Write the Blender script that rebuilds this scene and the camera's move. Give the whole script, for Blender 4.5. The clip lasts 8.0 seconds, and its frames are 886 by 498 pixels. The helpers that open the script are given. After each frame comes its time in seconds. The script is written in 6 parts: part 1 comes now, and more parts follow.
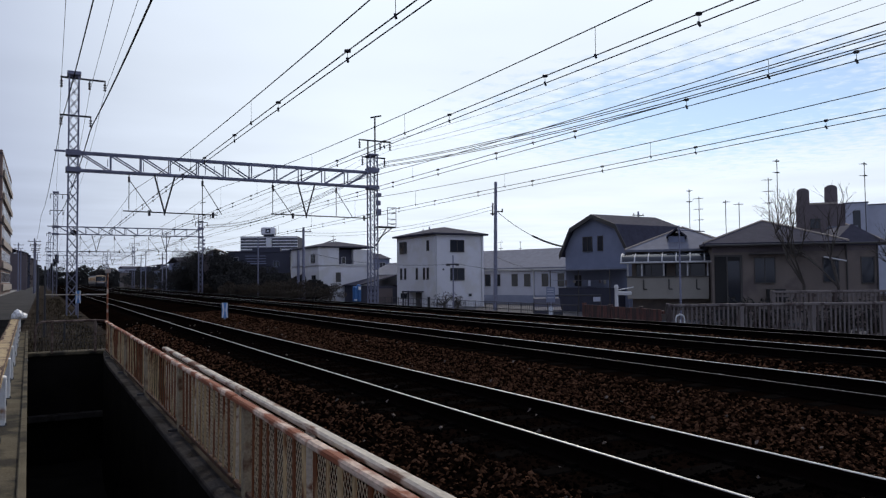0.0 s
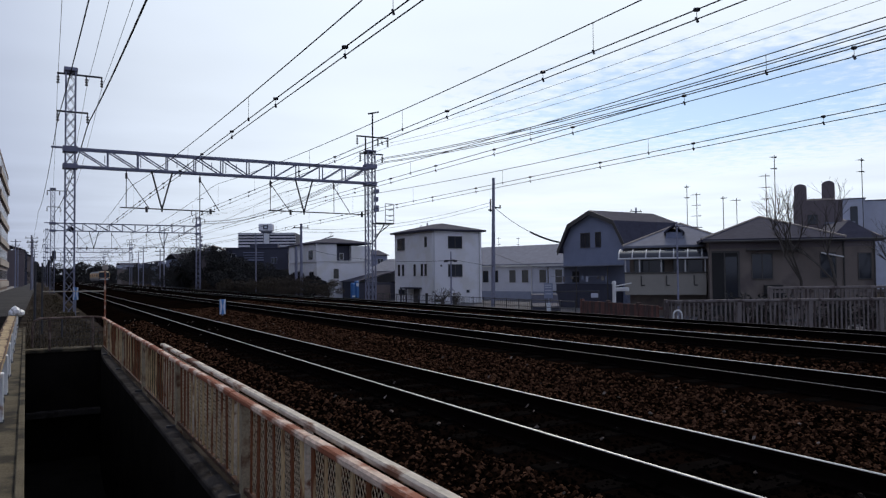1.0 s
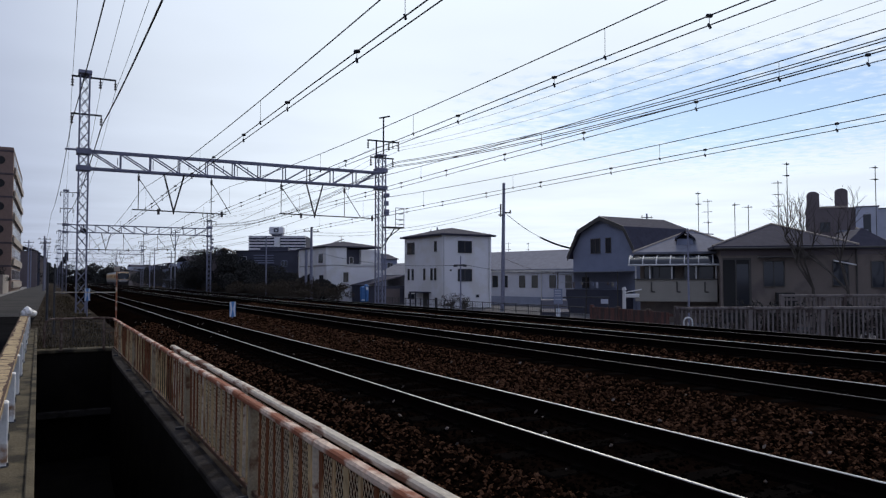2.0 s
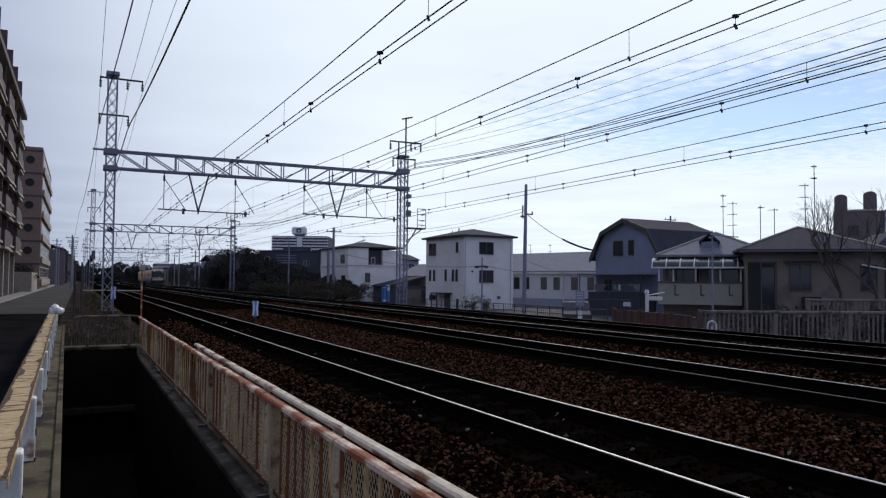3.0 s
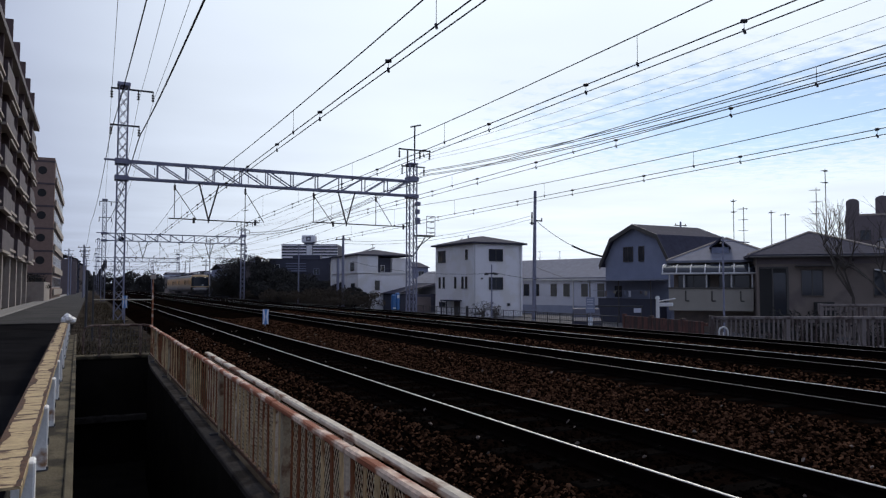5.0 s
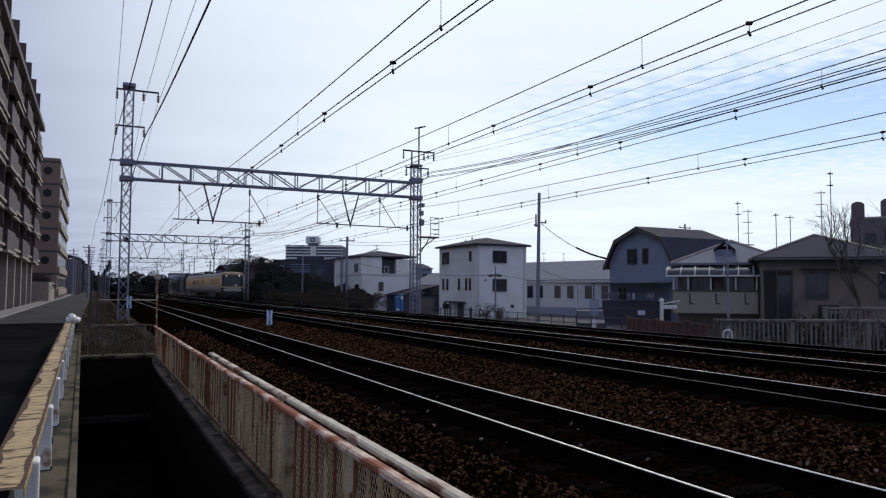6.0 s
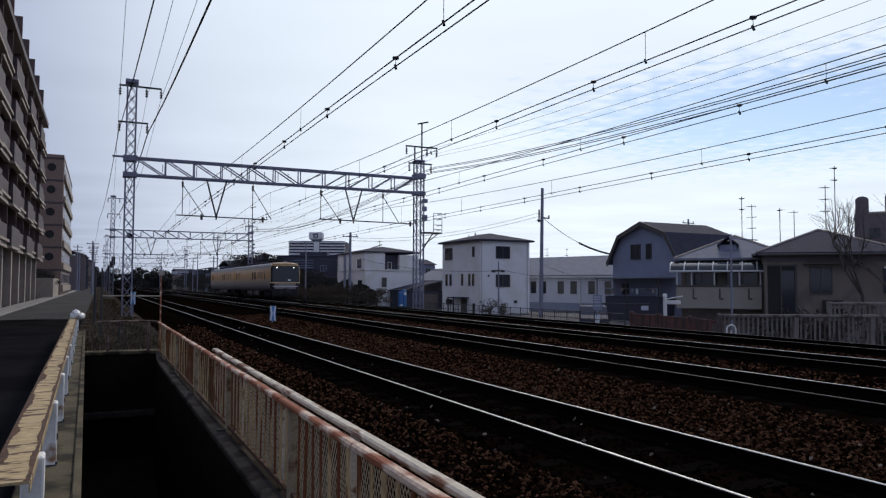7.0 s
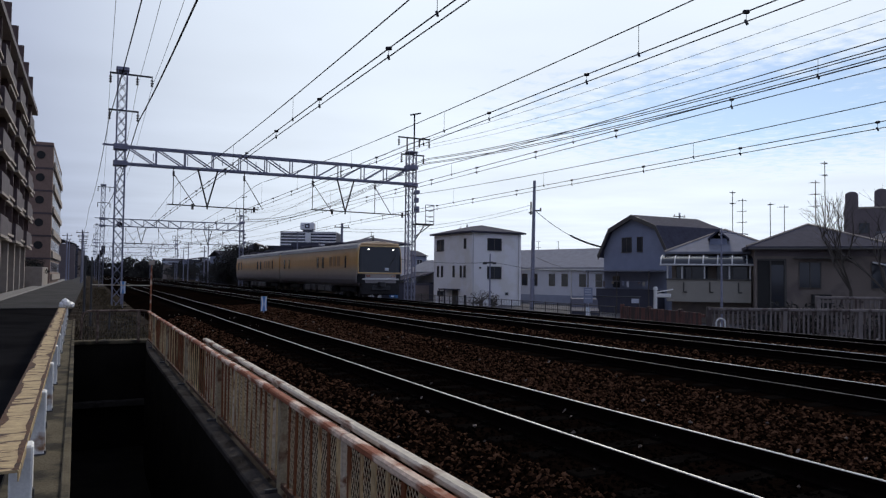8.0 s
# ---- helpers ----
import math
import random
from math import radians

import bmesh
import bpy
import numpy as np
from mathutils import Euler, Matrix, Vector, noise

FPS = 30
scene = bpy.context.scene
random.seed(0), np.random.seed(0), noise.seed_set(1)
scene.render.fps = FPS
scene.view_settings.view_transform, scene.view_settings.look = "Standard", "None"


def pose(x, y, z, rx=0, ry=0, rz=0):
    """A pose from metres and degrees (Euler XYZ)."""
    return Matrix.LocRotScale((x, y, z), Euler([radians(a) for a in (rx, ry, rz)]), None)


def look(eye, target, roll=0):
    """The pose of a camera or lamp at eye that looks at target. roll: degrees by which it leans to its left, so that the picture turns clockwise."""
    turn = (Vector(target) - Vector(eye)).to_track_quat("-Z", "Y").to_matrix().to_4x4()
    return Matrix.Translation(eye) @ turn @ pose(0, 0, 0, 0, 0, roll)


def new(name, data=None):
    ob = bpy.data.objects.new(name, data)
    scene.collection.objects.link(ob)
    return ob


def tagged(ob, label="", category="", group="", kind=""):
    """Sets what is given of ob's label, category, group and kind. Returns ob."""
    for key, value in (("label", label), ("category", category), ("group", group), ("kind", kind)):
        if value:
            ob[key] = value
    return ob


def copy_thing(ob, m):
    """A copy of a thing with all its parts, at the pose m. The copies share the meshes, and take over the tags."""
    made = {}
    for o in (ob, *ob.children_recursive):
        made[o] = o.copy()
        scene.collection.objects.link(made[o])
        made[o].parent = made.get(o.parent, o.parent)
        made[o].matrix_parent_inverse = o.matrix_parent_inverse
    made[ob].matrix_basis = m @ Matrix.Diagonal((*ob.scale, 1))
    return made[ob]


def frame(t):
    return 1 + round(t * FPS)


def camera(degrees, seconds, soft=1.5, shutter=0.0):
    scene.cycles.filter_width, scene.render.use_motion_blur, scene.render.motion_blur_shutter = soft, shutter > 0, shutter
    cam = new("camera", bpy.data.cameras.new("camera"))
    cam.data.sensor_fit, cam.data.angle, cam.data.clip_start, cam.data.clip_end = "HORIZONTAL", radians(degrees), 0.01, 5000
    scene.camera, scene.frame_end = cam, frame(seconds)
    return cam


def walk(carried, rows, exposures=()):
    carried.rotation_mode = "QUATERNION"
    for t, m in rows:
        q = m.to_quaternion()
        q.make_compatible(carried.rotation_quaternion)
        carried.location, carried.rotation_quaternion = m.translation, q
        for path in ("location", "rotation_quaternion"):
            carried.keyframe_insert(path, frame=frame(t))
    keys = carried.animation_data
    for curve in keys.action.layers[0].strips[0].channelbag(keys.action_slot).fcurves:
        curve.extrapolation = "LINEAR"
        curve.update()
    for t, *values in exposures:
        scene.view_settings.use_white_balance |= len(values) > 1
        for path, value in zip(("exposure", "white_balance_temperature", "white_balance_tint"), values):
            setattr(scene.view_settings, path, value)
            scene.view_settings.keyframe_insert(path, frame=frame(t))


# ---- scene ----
EYE = 1.387
VIEW = [  # seconds, turn, tilt, lean
    (0.0, -29.798, 2.365, 0.533), (0.5, -29.313, 2.101, 0.599), (1.0, -29.967, 2.069, 0.589),
    (2.5, -28.452, 2.638, -0.352), (3.0, -27.522, 2.512, -0.409), (3.5, -27.224, 2.578, -0.217),
    (4.0, -27.428, 2.727, -0.024), (4.5, -26.999, 2.921, 0.063), (6.0, -26.467, 3.204, -0.297),
    (6.5, -26.061, 3.012, -0.164), (7.0, -26.216, 2.857, -0.217), (7.5, -26.176, 2.775, -0.252),
    (8.0, -26.894, 2.196, -0.642)]
cam = camera(63.0, 8.0, soft=1.25)
walk(cam, [(t, pose(0, 0, EYE, 90 + tilt, lean, turn)) for t, turn, tilt, lean in VIEW], exposures=[(0.0, 0.05), (1.0, 0.05), (2.5, 0.03), (3.5, 0.02), (4.5, 0.08), (6.0, 0.02), (8.0, 0.0)])

# ---------------------------------------------------------------- light
SUN_AZ, SUN_EL = 40.0, 42.0
sun_way = Vector((math.sin(radians(SUN_AZ)) * math.cos(radians(SUN_EL)), math.cos(radians(SUN_AZ)) * math.cos(radians(SUN_EL)), math.sin(radians(SUN_EL))))


def make_world():
    world = bpy.data.worlds.new("sky")
    scene.world = world
    world.use_nodes = True
    nt = world.node_tree
    nt.nodes.clear()
    N, L = nt.nodes.new, nt.links.new
    out, bg = N("ShaderNodeOutputWorld"), N("ShaderNodeBackground")
    sky = N("ShaderNodeTexSky")
    sky.sky_type, sky.sun_disc = "NISHITA", False
    sky.sun_elevation, sky.sun_rotation = radians(SUN_EL), radians(SUN_AZ)
    sky.air_density, sky.dust_density, sky.ozone_density = 1.0, 0.4, 3.0
    co = N("ShaderNodeTexCoord")
    dim = N("ShaderNodeVectorMath"); dim.operation = "SCALE"; dim.inputs[3].default_value = 0.11
    L(sky.outputs[0], dim.inputs[0])
    # thin bright cloud, in ripples on a flat layer overhead
    sep = N("ShaderNodeSeparateXYZ"); L(co.outputs["Generated"], sep.inputs[0])
    up = N("ShaderNodeMath"); up.operation = "MAXIMUM"; up.inputs[1].default_value = 0.03; L(sep.outputs[2], up.inputs[0])
    px = N("ShaderNodeMath"); px.operation = "DIVIDE"; L(sep.outputs[0], px.inputs[0]); L(up.outputs[0], px.inputs[1])
    py = N("ShaderNodeMath"); py.operation = "DIVIDE"; L(sep.outputs[1], py.inputs[0]); L(up.outputs[0], py.inputs[1])
    flat = N("ShaderNodeCombineXYZ"); L(px.outputs[0], flat.inputs[0]); L(py.outputs[0], flat.inputs[1])
    rip = N("ShaderNodeTexNoise"); rip.inputs["Scale"].default_value = 8.0; rip.inputs["Detail"].default_value = 5; rip.inputs["Roughness"].default_value = 0.62
    L(flat.outputs[0], rip.inputs["Vector"])
    big = N("ShaderNodeTexNoise"); big.inputs["Scale"].default_value = 0.55; big.inputs["Detail"].default_value = 3
    L(flat.outputs[0], big.inputs["Vector"])
    # the one stretch of clear sky, low over the houses
    az, el = radians(52.0), radians(12.5)
    gap = Vector((math.sin(az) * math.cos(el), math.cos(az) * math.cos(el), math.sin(el)))
    off = N("ShaderNodeVectorMath"); off.operation = "SUBTRACT"; L(co.outputs["Generated"], off.inputs[0]); off.inputs[1].default_value = gap
    flatter = N("ShaderNodeMapping"); flatter.inputs["Rotation"].default_value = (0, 0, az); flatter.inputs["Scale"].default_value = (2.8, 2.8, 12.0)
    flatter.vector_type = "POINT"; L(off.outputs[0], flatter.inputs[0])
    far = N("ShaderNodeVectorMath"); far.operation = "LENGTH"; L(flatter.outputs[0], far.inputs[0])
    edge = N("ShaderNodeMath"); edge.operation = "MULTIPLY_ADD"; edge.inputs[1].default_value = 1.7; L(rip.outputs[0], edge.inputs[0]); L(far.outputs["Value"], edge.inputs[2])
    cover = N("ShaderNodeMapRange"); cover.interpolation_type = "SMOOTHSTEP"
    cover.inputs[1].default_value, cover.inputs[2].default_value, cover.inputs[3].default_value, cover.inputs[4].default_value = 1.1, 1.95, 0.1, 0.97
    L(edge.outputs[0], cover.inputs[0])
    # cloud is brightest around the veiled sun
    dot = N("ShaderNodeVectorMath"); dot.operation = "DOT_PRODUCT"; L(co.outputs["Generated"], dot.inputs[0])
    az, el = radians(41.0), radians(20.0)
    dot.inputs[1].default_value = (math.sin(az) * math.cos(el), math.cos(az) * math.cos(el), math.sin(el))
    glow = N("ShaderNodeMapRange"); glow.interpolation_type = "SMOOTHSTEP"
    glow.inputs[1].default_value, glow.inputs[2].default_value = 0.6, 0.985; L(dot.outputs["Value"], glow.inputs[0])
    tint = N("ShaderNodeMixRGB"); tint.inputs[1].default_value = (0.325, 0.37, 0.53, 1); tint.inputs[2].default_value = (0.88, 0.97, 1.08, 1)
    L(glow.outputs[0], tint.inputs[0])
    soft = N("ShaderNodeMapRange"); soft.inputs[1].default_value, soft.inputs[2].default_value, soft.inputs[3].default_value, soft.inputs[4].default_value = 0.3, 0.7, 0.92, 1.05
    L(big.outputs[0], soft.inputs[0])
    cloud = N("ShaderNodeVectorMath"); cloud.operation = "SCALE"; L(tint.outputs[0], cloud.inputs[0]); L(soft.outputs[0], cloud.inputs[3])
    mix = N("ShaderNodeMixRGB"); L(cover.outputs[0], mix.inputs[0]); L(dim.outputs[0], mix.inputs[1]); L(cloud.outputs[0], mix.inputs[2])
    L(mix.outputs[0], bg.inputs[0]); bg.inputs[1].default_value = 1.0
    L(bg.outputs[0], out.inputs[0])


make_world()
sun_lamp = bpy.data.lights.new("sun", "SUN")
sun_lamp.energy, sun_lamp.angle, sun_lamp.color = 1.5, radians(10), (1.0, 0.90, 0.78)
sun_ob = new("sun", sun_lamp)
sun_ob.matrix_world = look(sun_way * 50, (0, 0, 0))


# ---------------------------------------------------------------- materials
def surface(name, base, rough=0.8, metal=0.0, vary=0.3, scale=5.0, fine=60.0, bump=0.25, stain=None, stain_scale=2.0, stain_at=0.55, stain_wide=0.12, island=0.0, spec=0.5, stretch=None, wear=0.0, sparse=0.0):
    m = bpy.data.materials.new(name)
    m.use_nodes = True
    nt = m.node_tree
    N, L = nt.nodes.new, nt.links.new
    b = nt.nodes["Principled BSDF"]
    b.inputs["Roughness"].default_value, b.inputs["Metallic"].default_value = rough, metal
    b.inputs["Specular IOR Level"].default_value = spec
    co, info = N("ShaderNodeTexCoord"), N("ShaderNodeObjectInfo")
    shift = N("ShaderNodeVectorMath"); shift.operation = "MULTIPLY_ADD"
    lift = N("ShaderNodeCombineXYZ")
    for i, k in enumerate((37.0, 53.0, 71.0)):
        q = N("ShaderNodeMath"); q.operation = "MULTIPLY"; q.inputs[1].default_value = k
        L(info.outputs["Random"], q.inputs[0]); L(q.outputs[0], lift.inputs[i])
    shift.inputs[1].default_value = stretch or (1, 1, 1)
    L(co.outputs["Object"], shift.inputs[0]); L(lift.outputs[0], shift.inputs[2])

    def cloud(s, detail=4):
        n = N("ShaderNodeTexNoise")
        n.inputs["Scale"].default_value, n.inputs["Detail"].default_value = s, detail
        L(shift.outputs[0], n.inputs["Vector"])
        return n.outputs[0]

    coarse, grain = cloud(scale), cloud(fine, 2)
    total = N("ShaderNodeMath"); total.operation = "ADD"; L(coarse, total.inputs[0]); L(grain, total.inputs[1])
    gain = N("ShaderNodeMapRange")
    for i, v in ((1, 0.6), (2, 1.4), (3, 1 - vary), (4, 1 + vary)):
        gain.inputs[i].default_value = v
    L(total.outputs[0], gain.inputs[0])
    col = N("ShaderNodeVectorMath"); col.operation = "SCALE"; col.inputs[0].default_value = base
    level = gain.outputs[0]
    if island:
        geo, span = N("ShaderNodeNewGeometry"), N("ShaderNodeMapRange")
        span.inputs[3].default_value, span.inputs[4].default_value = 1 - island, 1 + island
        pick = geo.outputs["Random Per Island"]
        if sparse:
            few = N("ShaderNodeMath"); few.operation = "POWER"; few.inputs[1].default_value = sparse
            L(pick, few.inputs[0])
            pick = few.outputs[0]
        L(pick, span.inputs[0])
        both = N("ShaderNodeMath"); both.operation = "MULTIPLY"; L(level, both.inputs[0]); L(span.outputs[0], both.inputs[1])
        level = both.outputs[0]
    L(level, col.inputs[3])
    result = col.outputs[0]
    if stain:
        edge = N("ShaderNodeMapRange"); edge.inputs[1].default_value, edge.inputs[2].default_value = stain_at - stain_wide / 2, stain_at + stain_wide / 2
        worn = cloud(stain_scale, 6)
        if wear:
            each = N("ShaderNodeMath"); each.operation = "MULTIPLY_ADD"; each.inputs[1].default_value = wear
            L(info.outputs["Random"], each.inputs[0]); L(worn, each.inputs[2])
            less = N("ShaderNodeMath"); less.operation = "SUBTRACT"; less.inputs[1].default_value = wear / 2
            L(each.outputs[0], less.inputs[0])
            worn = less.outputs[0]
        L(worn, edge.inputs[0])
        mix = N("ShaderNodeMixRGB"); mix.inputs[2].default_value = (*stain, 1)
        L(edge.outputs[0], mix.inputs[0]); L(result, mix.inputs[1])
        result = mix.outputs[0]
    L(result, b.inputs["Base Color"])
    if bump:
        bp = N("ShaderNodeBump"); bp.inputs["Strength"].default_value, bp.inputs["Distance"].default_value = bump, 0.02
        L(total.outputs[0], bp.inputs["Height"]); L(bp.outputs[0], b.inputs["Normal"])
    return m


def glowing(name, colour, power):
    m = bpy.data.materials.new(name)
    m.use_nodes = True
    b = m.node_tree.nodes["Principled BSDF"]
    b.inputs["Base Color"].default_value = (*colour, 1)
    b.inputs["Emission Color"].default_value, b.inputs["Emission Strength"].default_value = (*colour, 1), power
    return m


def shaded_livery(name, bands, rough=0.35):
    """Train paint passing smoothly through colour bands by height, sheen and shade painted in."""
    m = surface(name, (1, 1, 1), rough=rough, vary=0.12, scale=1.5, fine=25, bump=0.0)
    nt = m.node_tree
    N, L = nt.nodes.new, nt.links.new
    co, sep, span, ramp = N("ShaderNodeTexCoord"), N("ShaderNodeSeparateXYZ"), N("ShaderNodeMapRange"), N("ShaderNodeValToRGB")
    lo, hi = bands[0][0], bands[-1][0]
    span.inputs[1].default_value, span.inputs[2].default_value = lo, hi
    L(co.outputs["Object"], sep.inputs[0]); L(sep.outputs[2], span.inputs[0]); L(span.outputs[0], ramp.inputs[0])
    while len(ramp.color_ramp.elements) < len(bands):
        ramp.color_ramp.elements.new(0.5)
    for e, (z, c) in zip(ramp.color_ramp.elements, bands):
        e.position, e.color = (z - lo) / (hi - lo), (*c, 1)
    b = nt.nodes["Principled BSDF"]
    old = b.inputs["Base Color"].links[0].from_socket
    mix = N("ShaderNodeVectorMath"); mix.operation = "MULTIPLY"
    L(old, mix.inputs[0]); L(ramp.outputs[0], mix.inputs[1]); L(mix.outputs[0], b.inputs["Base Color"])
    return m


def pane_glass(name, colour, rough=0.06):
    m = surface(name, colour, rough=rough, vary=0.15, scale=0.8, bump=0.0, spec=0.5)
    return m


